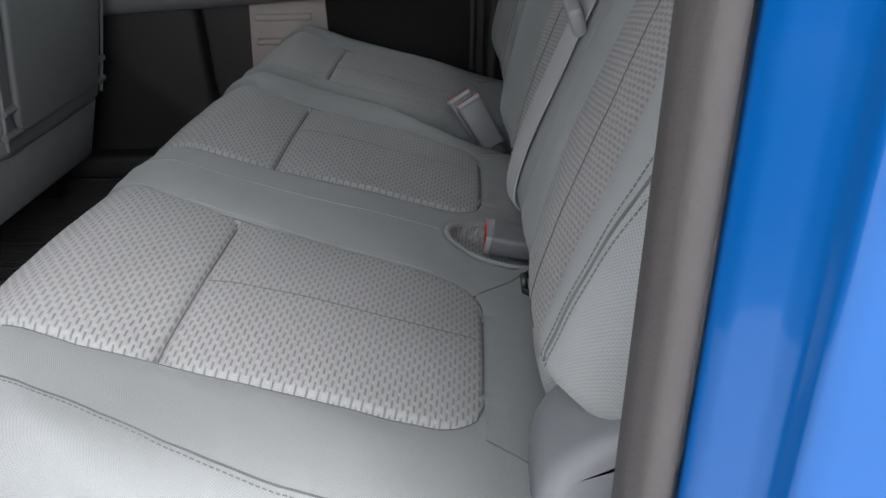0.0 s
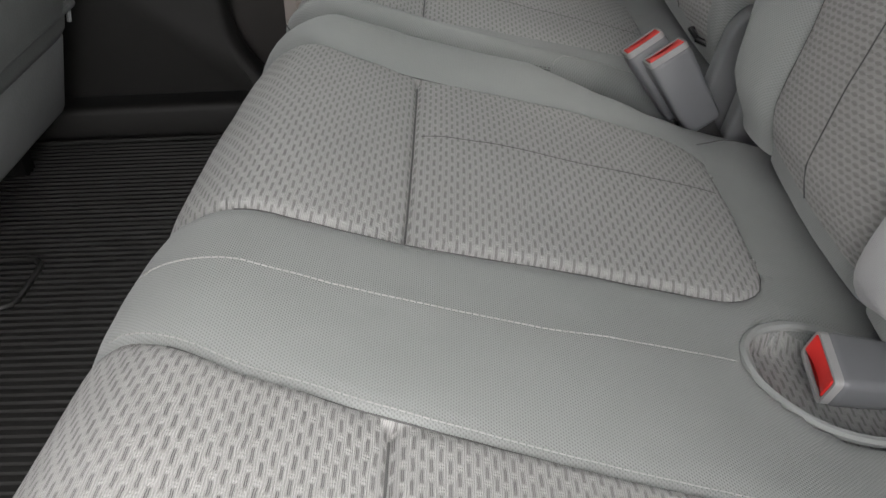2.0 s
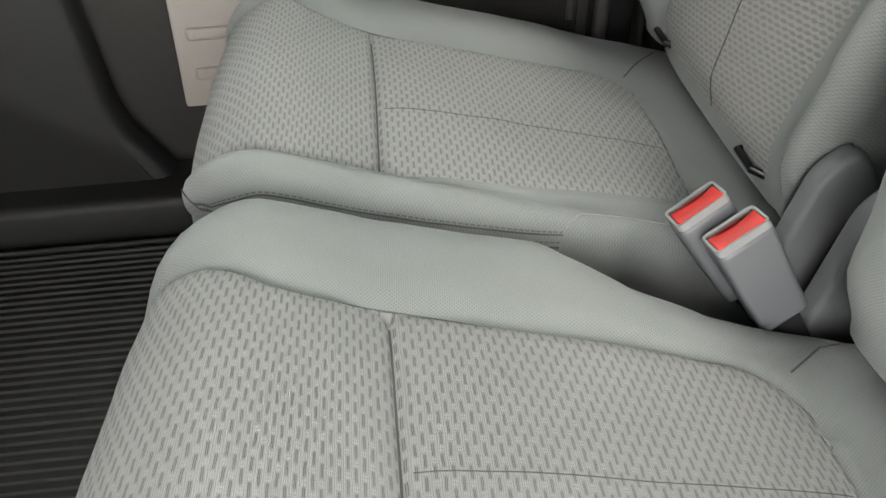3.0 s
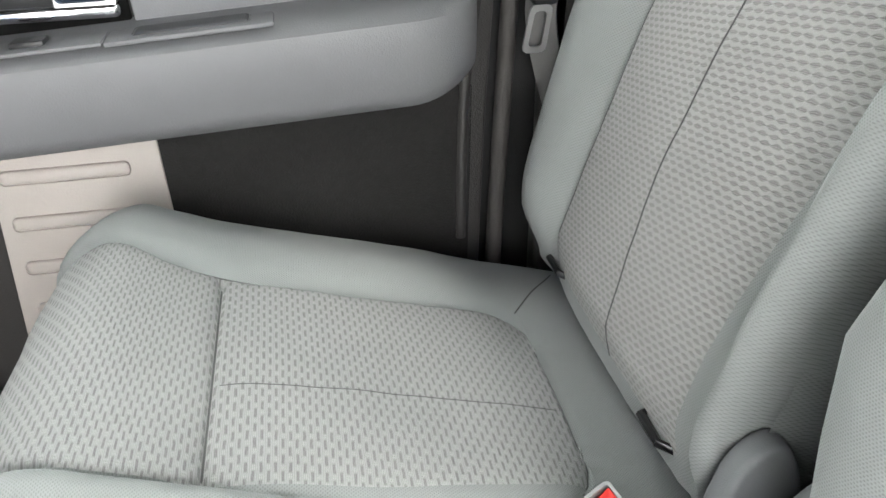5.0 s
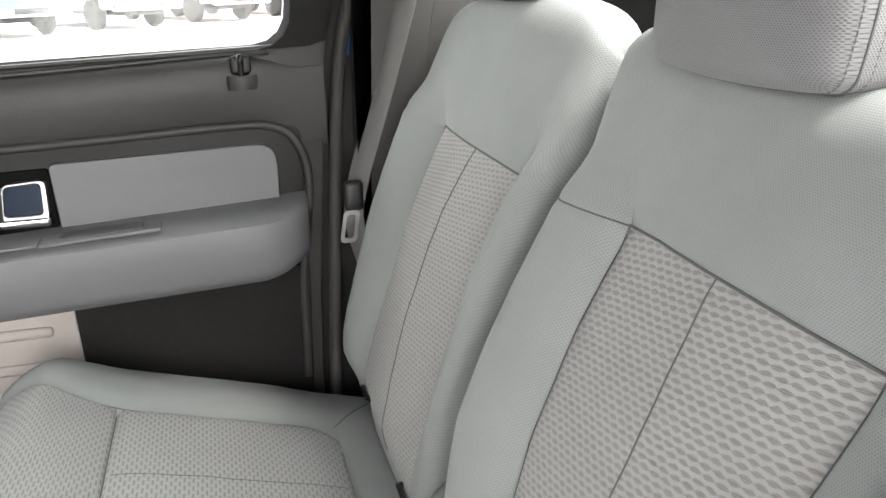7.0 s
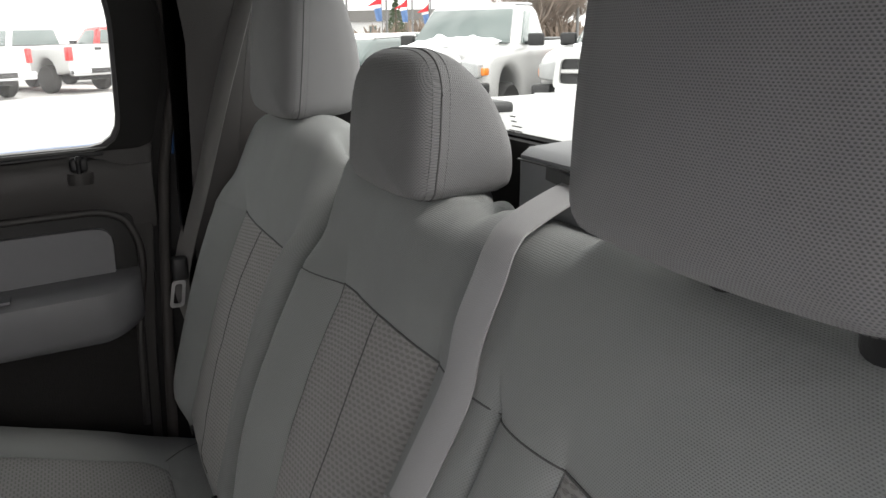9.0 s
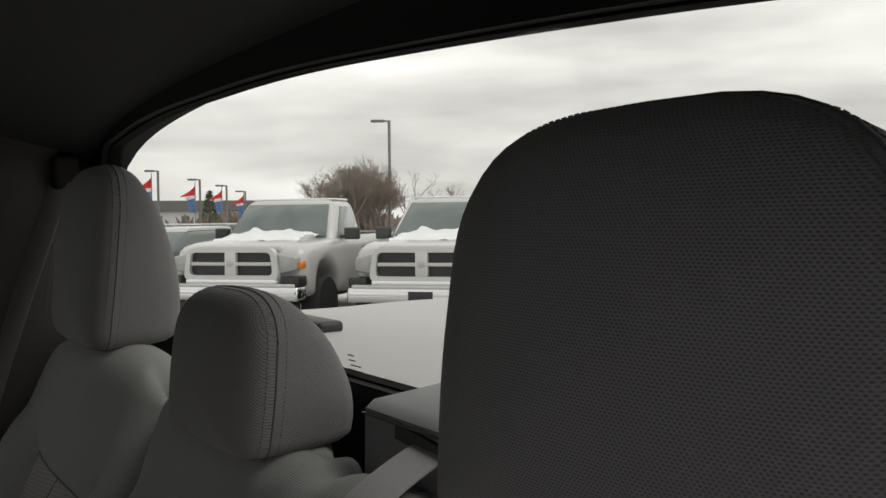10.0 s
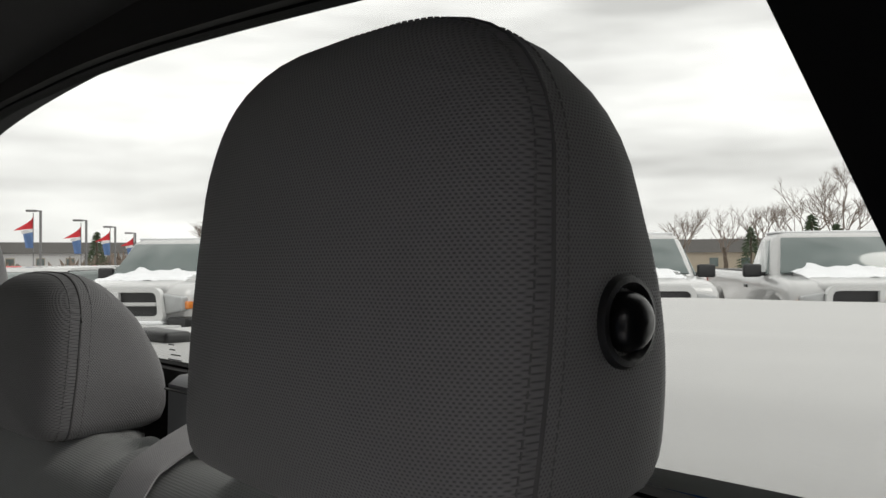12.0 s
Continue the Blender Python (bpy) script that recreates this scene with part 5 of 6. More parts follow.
# ---- cab shell ----
# pillar and quarter trim behind the far door
structure("wall_pillar_trim", prism(rounded([(0.375, 0.05), (0.665, 0.05), (0.60, 1.36), (0.385, 1.36), (0.418, 1.05), (0.392, 0.86)], 0.01), 1, 1.585, 1.63, 0.010, 3), DOOR_TRIM, "dark pillar trim behind the door")
structure("wall_door_seal", tube(smooth_path([(0.322, 1.625, 0.06), (0.342, 1.625, 0.45), (0.368, 1.625, 0.80), (0.408, 1.625, 1.05), (0.350, 1.625, 1.31)], 40), 0.011, 10), SEAL, "rubber door seal")
structure("wall_jamb_paint", prism(rounded([(0.388, 0.84), (0.392, 0.84), (0.394, 0.86), (0.418, 1.05), (0.384, 1.36), (0.379, 1.36), (0.413, 1.05), (0.390, 0.86)], 0.0), 1, 1.640, 1.66, 0.0), BLUE_PAINT, "blue painted door jamb")
structure("wall_far_backing", prism([(0.28, 0.0), (0.67, 0.0), (0.62, 1.40), (0.335, 1.40), (0.335, 0.85), (0.28, 0.82)], 1, 1.665, 1.69), DARK_TRIM, "dark body panel behind the jamb")
structure("wall_front_door", prism([(-1.75, 0.05), (-0.745, 0.05), (-0.745, 0.83), (-1.75, 0.80)], 1, DY, DY + 0.05, 0.004), DARK_TRIM, "dark front door panel")
structure("wall_b_pillar", prism(rounded([(-0.86, 0.05), (-0.70, 0.05), (-0.735, 0.55), (-0.74, 1.34), (-0.86, 1.34)], 0.02), 1, 1.555, 1.615, 0.015, 3), DARK_TRIM, "dark middle pillar trim")
structure("wall_b_pillar_lower", prism(rounded([(-0.90, 0.04), (-0.30, 0.04), (-0.325, 0.12), (-0.38, 0.20), (-0.40, 0.60), (-0.90, 0.60)], [0, 0.03, 0.04, 0.06, 0.05, 0]), 1, 1.555, 1.612, 0.02, 3), DARK_TRIM, "dark sill and pillar foot trim")
structure("wall_sill_far", box((-1.75, 1.50, 0.03), (0.70, 1.612, 0.11), 0.015, 3), DARK_TRIM, "dark door sill trim")
structure("wall_firewall", box((-1.80, -0.18, 0.0), (-1.75, 1.68, 0.78), 0.0), DARK_TRIM, "dark dashboard wall")
dash = thing("dashboard", "dark plastic dashboard under the windscreen", "dashboard")
part("dash_body", box((-1.75, -0.14, 0.30), (-1.45, 1.60, 0.80), 0.08, 4), DARK_TRIM, dash)

# rear wall with the back window
win_in = resample(rounded([(-0.030, 0.912), (0.30, 0.930), (0.56, 0.946), (1.580, 0.946), (1.535, 1.248), (1.25, 1.277), (0.80, 1.277), (0.48, 1.256), (0.26, 1.238), (0.085, 1.217)], [0.03, 0.1, 0.1, 0.04, 0.05, 0.2, 0.3, 0.1, 0.08, 0.03], 10), 160)
win_out = resample(rounded([(-0.17, 0.30), (1.66, 0.30), (1.63, 1.40), (0.75, 1.41), (-0.14, 1.40)], [0.02, 0.02, 0.02, 0, 0.02], 4), 140)


def align(outer, inner):
    """Match each inner point with the outer point in the same direction."""
    out = []
    for p in inner:
        a = math.atan2(p[1] - 1.10, p[0] - 0.75)
        c, s = math.cos(a), math.sin(a)
        k = min((0.94 / abs(c)) if abs(c) > 1e-6 else 9e9, ((0.30 if s > 0 else 0.80) / abs(s)) if abs(s) > 1e-6 else 9e9)
        out.append((0.75 + k * c, 1.10 + k * s))
    return out


RWX = 0.664


def lean_back(bm):
    """Rake the back window's plane: its top stands further forward."""
    for v in bm.verts:
        v.co.x -= 0.16 * (v.co.z - 0.96)
    return bm


structure("wall_rear", lean_back(ring_plate(align(None, win_in), win_in, 0, RWX, RWX + 0.036)), PILLAR, "dark trimmed rear cab wall")
rear_win = thing("window_rear", "wide fixed back window with black border", "window", kind="structure")
inner2 = [(0.75 + (p - 0.75) * 0.994, 1.10 + (q - 1.10) * 0.985) for p, q in win_in]
part("window_border", lean_back(ring_plate(win_in, inner2, 0, RWX + 0.012, RWX + 0.030)), DULL_BLACK, rear_win, "black rubber border")
rp = part("window_pane", lean_back(prism(win_in, 0, RWX + 0.020, RWX + 0.024)), REAR_GLASS, rear_win, "clear back window glass")
rp.visible_shadow = False
# maker's print on the glass, as plain bars
dec = thing("window_print", "small black printed marks on the back window", "print")
for k, (w0, w1) in enumerate(((0.012, 0.024), (0.011, 0.023), (0.0, 0.022), (0.0, 0.030), (0.012, 0.015))):
    part("bar", lean_back(box((RWX + 0.0185, 0.742 + w0, 0.968 - 0.0055 * k), (RWX + 0.0195, 0.742 + w1, 0.9692 - 0.0055 * k), 0.0)), DECAL, dec, smooth=False)

# headliner: a shallow vault that turns down at the sides and back
bm = bmesh.new()
rows = []
for i in range(30):
    x = -1.78 + (0.690 + 1.78) * i / 29
    row = []
    for j in range(33):
        y = -0.17 + 1.84 * j / 32
        u = abs(y - 0.75) / 0.92
        z = 1.365 - 0.060 * u ** 2.4 - 0.055 * u ** 10 - 0.062 * ease(x, 0.30, 0.66) - 0.02 * ease(-x, 0.6, 1.7)
        row.append(bm.verts.new((x, y, z)))
    rows.append(row)
for a, b in zip(rows, rows[1:]):
    for j in range(32):
        bm.faces.new((a[j], a[j + 1], b[j + 1], b[j]))
ext = bmesh.ops.extrude_face_region(bm, geom=list(bm.faces))
for v in [g for g in ext["geom"] if isinstance(g, bmesh.types.BMVert)]:
    v.co.z += 0.03
bmesh.ops.recalc_face_normals(bm, faces=bm.faces)
structure("ceiling", bm, HEADLINER, "dark cloth headliner")
structure("roof_skin", box((-1.85, -0.22, 1.42), (0.74, 1.72, 1.45), 0.015, 3), BLUE_PAINT, "blue painted cab roof")
structure("wall_roof_rail_far", box((-1.78, 1.585, 1.27), (0.70, 1.66, 1.42), 0.02, 3), PILLAR, "dark roof rail trim")
structure("wall_roof_rail_near", box((-1.78, -0.20, 1.27), (0.70, -0.12, 1.42), 0.02, 3), PILLAR, "dark roof rail trim")

# near body side round the open doorway: seal, jamb and blue quarter panel
def swept(name, plan, material, z0, z1, label, n=22):
    bm = bmesh.new()
    rows = []
    for i in range(n + 1):
        z = z0 + (z1 - z0) * i / n
        sh = 0.037 * (z - 0.455) - 0.30 * max(0, z - 1.0) ** 1.3
        rows.append([bm.verts.new((x + sh, y, z)) for x, y in plan])
    m = len(plan)
    for a, b in zip(rows, rows[1:]):
        for j in range(m):
            bm.faces.new((a[j], a[(j + 1) % m], b[(j + 1) % m], b[j]))
    bm.faces.new(rows[0])
    bm.faces.new(rows[-1])
    bmesh.ops.recalc_face_normals(bm, faces=bm.faces)
    return structure(name, bm, material, label)


swept("wall_near_seal", rounded([(0.373, -0.150), (0.383, -0.166), (0.397, -0.166), (0.402, -0.150), (0.402, -0.125), (0.373, -0.125)], 0.006, 4), SEAL, 0.0, 1.36, "brown-grey rubber door seal")
swept("wall_near_jamb", rounded([(0.405, -0.140), (0.401, -0.165), (0.408, -0.174), (0.427, -0.189), (0.434, -0.197), (0.439, -0.210), (0.448, -0.214), (0.74, -0.240), (0.74, -0.14)], [0, 0.003, 0.004, 0.003, 0.004, 0.004, 0.005, 0, 0], 5), BLUE_PAINT, -0.10, 1.40, "glossy blue painted door jamb and quarter panel")
structure("wall_near_trim", prism(rounded([(0.43, 0.05), (0.72, 0.05), (0.66, 1.36), (0.45, 1.36), (0.47, 1.05), (0.45, 0.80)], 0.01), 1, -0.165, -0.130, 0.008, 3), PILLAR, "dark pillar trim by the open doorway")
structure("wall_near_pillar_top", prism([(0.60, 0.86), (0.70, 0.86), (0.66, 1.36), (0.58, 1.36)], 1, -0.16, -0.095, 0.01), PILLAR, "dark rear corner pillar trim")
structure("wall_far_pillar_top", prism([(0.585, 0.86), (0.672, 0.86), (0.595, 1.36), (0.54, 1.36)], 1, 1.585, 1.625, 0.01), PILLAR, "dark rear corner pillar trim")
structure("wall_near_sill", box((-1.75, -0.20, -0.06), (0.43, -0.10, 0.05), 0.015, 3), BLUE_PAINT, "blue painted door sill")
structure("wall_near_b_pillar", box((-0.90, -0.20, 0.0), (-0.76, -0.10, 1.36), 0.02, 3), BLUE_PAINT, "blue painted middle pillar")
# front door out of view, added to keep light off the head restraints
structure("wall_near_front_door", box((-1.75, -0.22, -0.05), (-0.90, -0.14, 0.82), 0.02, 3), BLUE_PAINT, "unseen blue front door that blocks light")
open_door = thing("rear_door", "blue rear door standing wide open at the near doorway", "car door")
od = pose(-0.77, -0.20, 0, 0, 0, -80)
part("outer_panel", box((0.0, -0.10, -0.05), (1.05, -0.06, 0.86), 0.02, 3, od), BLUE_PAINT, open_door, "blue painted outer panel")
part("door_skin", box((0.02, -0.058, 0.0), (1.03, 0.0, 0.84), 0.02, 3, od), DOOR_TRIM, open_door)
part("armrest", box((0.05, 0.002, 0.45), (0.98, 0.06, 0.56), 0.02, 3, od), ARM_VINYL, open_door)
for a, b in (((0.0, -0.09, 0.861), (0.06, -0.03, 1.32)), ((0.97, -0.09, 0.861), (1.05, -0.03, 1.32)), ((0.062, -0.09, 1.27), (0.968, -0.03, 1.33))):
    part("window_frame", box(a, b, 0.01, 2, od), PILLAR, open_door)
part("window_pane", box((0.062, -0.062, 0.861), (0.968, -0.058, 1.268), 0.0, 1, od), DIMMING_GLASS, open_door, "tinted door glass")
structure("wall_near_a_pillar", box((-1.78, -0.20, 0.78), (-1.66, -0.10, 1.40), 0.02, 3), PILLAR, "dark front pillar trim")
structure("wall_far_a_pillar", box((-1.78, 1.58, 0.78), (-1.66, 1.66, 1.40), 0.02, 3), PILLAR, "dark front pillar trim")
# unseen panes before and beside the front seats, overly dark to cut front light
front_glass = thing("window_front", "unseen windscreen, darkened to cut front light", "window", kind="structure")
part("window_pane", box((-1.76, -0.12, 0.78), (-1.752, 1.62, 1.40), 0.0), DIMMING_GLASS, front_glass, smooth=False)
for nm, y0, y1 in (("window_front_near", -0.19, -0.184), ("window_front_far", 1.63, 1.636)):
    sg = thing(nm, "unseen front door glass, darkened to cut front light", "window", kind="structure")
    part("window_pane", box((-1.70, y0, 0.79), (-0.86, y1, 1.40), 0.0), DIMMING_GLASS, sg, smooth=False)

# ---- outside: the truck's own bed ----
GZ = -0.45
bed = thing("truck_bed", "blue truck bed with a pale soft cover", "truck bed")
part("bed_side", box((0.78, -0.26, 0.05), (3.02, -0.16, 0.905), 0.03, 3), BLUE_PAINT, bed)
part("bed_side", box((0.78, 1.66, 0.05), (3.02, 1.76, 0.905), 0.03, 3), BLUE_PAINT, bed)
part("tailgate", box((2.96, -0.16, 0.10), (3.04, 1.66, 0.885), 0.02, 3), BLUE_PAINT, bed)
part("bulkhead", box((0.76, -0.16, 0.05), (0.80, 1.66, 0.86), 0.01), BLUE_PAINT, bed)
part("frame_rail", box((-1.6, 0.25, -0.20), (3.0, 0.40, 0.0), 0.01), BLACK_METAL, bed)
part("frame_rail", box((-1.6, 1.10, -0.20), (3.0, 1.25, 0.0), 0.01), BLACK_METAL, bed)
for wx in (-2.2, 1.9):
    for wy in (-0.10, 1.60):
        part("wheel", lathe([(0.2, -0.13), (0.36, -0.13), (0.40, -0.09), (0.40, 0.09), (0.36, 0.13), (0.2, 0.13)], 32, pose(wx, wy, GZ + 0.40, 90, 0, 0)), TYRE, bed)
cover = thing("bed_cover", "pale grey soft tonneau cover with faint folds", "bed cover")
bm = bmesh.new()
rows = []
for i in range(46):
    x = 0.745 + (3.03 - 0.745) * i / 45
    row = []
    for j in range(40):
        y = -0.235 + 1.97 * j / 39
        u = abs(y - 0.75) / 0.985
        fold = 0.006 * math.sin((x * 1.0 + y * 0.25) * 15) * noise.noise(Vector((x * 1.3, y * 1.3, 0.4)))
        row.append(bm.verts.new((x, y, 0.912 + fold + 0.010 * (1 - u ** 4) - 0.03 * ease(u, 0.96, 1.0))))
    rows.append(row)
for a, b in zip(rows, rows[1:]):
    for j in range(39):
        bm.faces.new((a[j], a[j + 1], b[j + 1], b[j]))
ext = bmesh.ops.extrude_face_region(bm, geom=list(bm.faces))
for v in [g for g in ext["geom"] if isinstance(g, bmesh.types.BMVert)]:
    v.co.z -= 0.012
bmesh.ops.recalc_face_normals(bm, faces=bm.faces)
part("cover_sheet", bm, COVER_CLOTH, cover)
part("side_clamp", box((0.90, 1.25, 0.918), (0.95, 1.40, 0.940), 0.008, 3), BLACK_PLASTIC, cover, "black clamp")
part("seam_bead", tube([(3.02, -0.22, 0.905), (3.02, 1.72, 0.905)], 0.010, 8), COVER_CLOTH, cover)

# ---- ground ----
bm = bmesh.new()
bmesh.ops.create_grid(bm, x_segments=30, y_segments=30, size=1500)
bm.transform(Matrix.Translation((0, 0, GZ)))
structure("ground", bm, GROUND, "salted asphalt lot with thin snow", smooth=False)


# ---- parked pickups ----
def arch(cx, r, z):
    return [(cx + r * math.cos(a), z + r * math.sin(a)) for a in np.linspace(0, math.pi, 13)]


def pickup(label, paint, group, snow, amber=True):
    """A full-size pickup; nose at x = 0 looking along +x, wheels on z = 0."""
    ob = thing("pickup_truck", label, "pickup truck", group)
    zl = 0.52
    side = [(-0.16, 0.62), (-0.10, 0.80), (-0.09, 1.08), (-0.13, 1.17), (-0.24, 1.225), (-0.60, 1.265), (-1.30, 1.305), (-1.50, 1.31), (-2.86, 1.32), (-2.90, 1.34), (-5.72, 1.36), (-5.76, 0.62), (-5.60, zl + 0.06)]
    side += list(reversed(arch(-4.60, 0.47, zl)))[::-1][::-1]
    side += [(-3.6, zl - 0.04), (-1.8, zl - 0.04)] + list(reversed(arch(-1.05, 0.47, zl)))
    side += [(-0.45, zl)]
    shell = prism(side, 1, -0.98, 0.98, 0.13, 5)
    for v in shell.verts:
        # the nose sweeps back toward the corners
        if v.co.x > -0.9:
            v.co.x -= 0.20 * ease(abs(v.co.y), 0.55, 1.0) * ease(v.co.x, -0.9, -0.2)
    part("body", shell, paint, ob)
    hood = box((-1.44, -0.66, 1.16), (-0.26, 0.66, 1.290), 0.05, 4)
    for v in hood.verts:
        if v.co.z > 1.2:
            v.co.z += 0.050 + 0.045 * (-v.co.x - 0.8) - 0.085 * ease(v.co.x, -0.9, -0.2)
    part("hood", hood, paint, ob)
    cab = box((-2.82, -0.93, 1.20), (-1.40, 0.93, 1.90), 0.0)
    for v in cab.verts:
        if v.co.z > 1.5:
            v.co.y *= 0.79
            v.co.x = -1.98 if v.co.x > -2 else -2.74
    bmesh.ops.bevel(cab, geom=list(cab.edges), offset=0.15, segments=4, profile=0.5, affect="EDGES")
    part("cab", cab, paint, ob)

    def glass(name, quad, nrm, lab=""):
        c = sum((Vector(p) for p in quad), Vector()) / 4
        bm = bmesh.new()
        a = [bm.verts.new(Vector(p) + Vector(nrm) * 0.014) for p in quad]
        b = [bm.verts.new(Vector(p) - Vector(nrm) * 0.02) for p in quad]
        bm.faces.new(a)
        bm.faces.new(b)
        for i in range(4):
            bm.faces.new((a[i], a[(i + 1) % 4], b[(i + 1) % 4], b[i]))
        bmesh.ops.recalc_face_normals(bm, faces=bm.faces)
        bmesh.ops.bevel(bm, geom=list(bm.edges), offset=0.012, segments=2, profile=0.5, affect="EDGES")
        return part(name, bm, CAR_GLASS, ob, lab)

    n = Vector((0.70, 0, 0.60)).normalized()
    glass("windshield", [(-1.46, -0.80, 1.335), (-1.46, 0.80, 1.335), (-1.925, 0.67, 1.815), (-1.925, -0.67, 1.815)], n)
    glass("rear_glass", [(-2.815, -0.78, 1.32), (-2.815, 0.78, 1.32), (-2.755, 0.66, 1.80), (-2.755, -0.66, 1.80)], (-1, 0, 0.12))
    for s in (-1, 1):
        ny = Vector((0, s, 0.27)).normalized()
        glass("side_window", [(-1.66, s * 0.912, 1.32), (-2.62, s * 0.912, 1.32), (-2.58, s * 0.757, 1.79), (-2.10, s * 0.757, 1.79)], ny)
        part("mirror", box((-1.86, s * 1.08 - 0.12, 1.28), (-1.76, s * 1.08 + 0.12, 1.46), 0.03, 3), BLACK_PLASTIC, ob)
        part("mirror_arm", box((-1.84, min(s * 0.90, s * 1.02), 1.30), (-1.79, max(s * 0.90, s * 1.02), 1.35), 0.01), BLACK_PLASTIC, ob)
        part("door_handle", box((-2.70, s * 0.985 - 0.015, 1.12), (-2.52, s * 0.985 + 0.015, 1.16), 0.01), BLACK_PLASTIC, ob)
        hlx = prism(rounded([(s * 0.66, 0.86), (s * 0.91, 0.90), (s * 0.91, 1.09), (s * 0.64, 1.13)], 0.04), 0, -0.36, -0.105, 0.03, 3)
        part("headlight", hlx, LAMP_GLASS, ob)
        if amber:
            part("turn_signal", box((-0.40, s * 0.915 - 0.035, 0.925), (-0.20, s * 0.915 + 0.045, 1.030), 0.02, 2), AMBER, ob)
        part("tail_light", box((-5.79, s * 0.90 - 0.075, 0.92), (-5.60, s * 0.90 + 0.082, 1.30), 0.02, 2), TAIL_RED, ob)
        part("fog_lamp", lathe([(0.06, 0), (0.06, 0.03), (0.04, 0.04)], 16, Matrix.Translation((-0.05, s * 0.62, 0.52)) @ pose(0, 0, 0, 0, 90, 0)), LAMP_GLASS, ob)
        for wx in (-1.05, -4.60):
            w = part("wheel", lathe([(0.22, -0.13), (0.36, -0.135), (0.395, -0.10), (0.40, 0), (0.395, 0.10), (0.36, 0.135), (0.22, 0.13)], 28, pose(wx, s * 0.86, 0.40, 90, 0, 0)), TYRE, ob)
            part("rim", lathe([(0.23, -0.10), (0.23, 0.10), (0.19, 0.125), (0.10, 0.09), (0.04, 0.11)] if s < 0 else [(0.04, -0.11), (0.10, -0.09), (0.19, -0.125), (0.23, -0.10), (0.23, 0.10)], 20, pose(wx, s * 0.86, 0.40, 90, 0, 0)), RIM, w)
    # cross-bar grille in a bright surround
    go = resample(rounded([(-0.70, 0.77), (0.70, 0.77), (0.64, 1.21), (-0.64, 1.21)], 0.10), 60)
    gi = resample(rounded([(-0.615, 0.845), (0.615, 0.845), (0.585, 1.150), (-0.585, 1.150)], 0.06), 60)
    part("grille_surround", ring_plate(go, gi, 0, -0.14, -0.035), PAINT_SILVER if snow else CHROME, ob)
    part("grille_mesh", prism(gi, 0, -0.13, -0.10), BLACK_PLASTIC, ob)
    part("grille_bar", box((-0.12, -0.59, 0.972), (-0.035, 0.59, 1.022), 0.014), PAINT_WHITE if snow else CHROME, ob)
    part("grille_bar", box((-0.12, -0.085, 0.835), (-0.026, 0.085, 1.165), 0.025), PAINT_SILVER, ob)
    part("grille_badge", lathe([(0.055, 0), (0.05, 0.015), (0.02, 0.022)], 6, Matrix.Translation((-0.032, 0, 1.005)) @ pose(0, 0, 0, 0, 90, 0)), STEEL, ob)
    part("front_bumper", box((-0.30, -0.99, 0.50), (0.02, 0.99, 0.70), 0.05, 3), CHROME, ob)
    part("bumper_top", box((-0.26, -0.93, 0.69), (0.0, 0.93, 0.735), 0.02, 2), PAINT_SILVER, ob)
    part("valance", box((-0.30, -0.90, 0.33), (-0.04, 0.90, 0.50), 0.03, 2), BLACK_PLASTIC, ob)
    for s in (-1, 1):
        part("bumper_corner", box((-0.34, s * 0.86 - 0.13, 0.69), (-0.045, s * 0.86 + 0.125, 0.83), 0.03, 2), BLACK_PLASTIC, ob, "black bumper corner")
    part("plate", box((0.02, -0.16, 0.53), (0.03, 0.16, 0.66), 0.004), BLACK_PLASTIC, ob)
    part("rear_bumper", box((-5.95, -0.97, 0.50), (-5.72, 0.97, 0.70), 0.04, 3), CHROME, ob)
    part("bumper_step", box((-5.955, -0.42, 0.56), (-5.94, 0.42, 0.70), 0.004), BLACK_PLASTIC, ob)
    part("tailgate_handle", box((-5.785, -0.10, 1.20), (-5.765, 0.10, 1.27), 0.008), BLACK_PLASTIC, ob)
    part("chassis", box((-5.5, -0.55, 0.36), (-0.5, 0.55, 0.52), 0.02), BLACK_METAL, ob)
    part("axle", box((-4.66, -0.80, 0.36), (-4.54, 0.80, 0.46), 0.02), BLACK_METAL, ob)
    part("roof_marker", box((-2.12, -0.03, 1.895), (-2.06, 0.03, 1.915), 0.006), BLACK_PLASTIC, ob)
    bedo = box((-5.66, -0.86, 1.335), (-2.98, 0.86, 1.368), 0.0)
    part("bed_opening", bedo, BLACK_PLASTIC, ob)
    if snow:
        bm = bmesh.new()
        rows = []
        for i in range(15):
            u = i / 14
            row = []
            for j in range(21):
                v = j / 20 * 2 - 1
                x = -1.66 + 0.92 * u
                edge = 1 - max(abs(v) ** 4, 0)
                base = pick(x, [(-1.95, 1.80), (-1.50, 1.365), (-1.42, 1.362), (-0.90, 1.330), (-0.20, 1.20)])
                wob = noise.noise(Vector((x * 5, v * 4.2, 5.5)))
                thick = 0.060 * max(0, edge) * (1 - ease(u, 0.45, 1.0)) * ease(u, 0.0, 0.2) + 0.045 * wob - 0.016
                row.append(bm.verts.new((x, v * (0.66 + 0.10 * wob), base + thick)))
            rows.append(row)
        for a, b in zip(rows, rows[1:]):
            for j in range(20):
                bm.faces.new((a[j], a[j + 1], b[j + 1], b[j]))
        bmesh.ops.recalc_face_normals(bm, faces=bm.faces)
        part("snow_cap", bm, SNOW, ob, "thin melting snow on the hood")
        part("snow_ledge", box((-0.22, -0.66, 0.735), (-0.01, 0.66, 0.785), 0.02, 3), SNOW, ob)
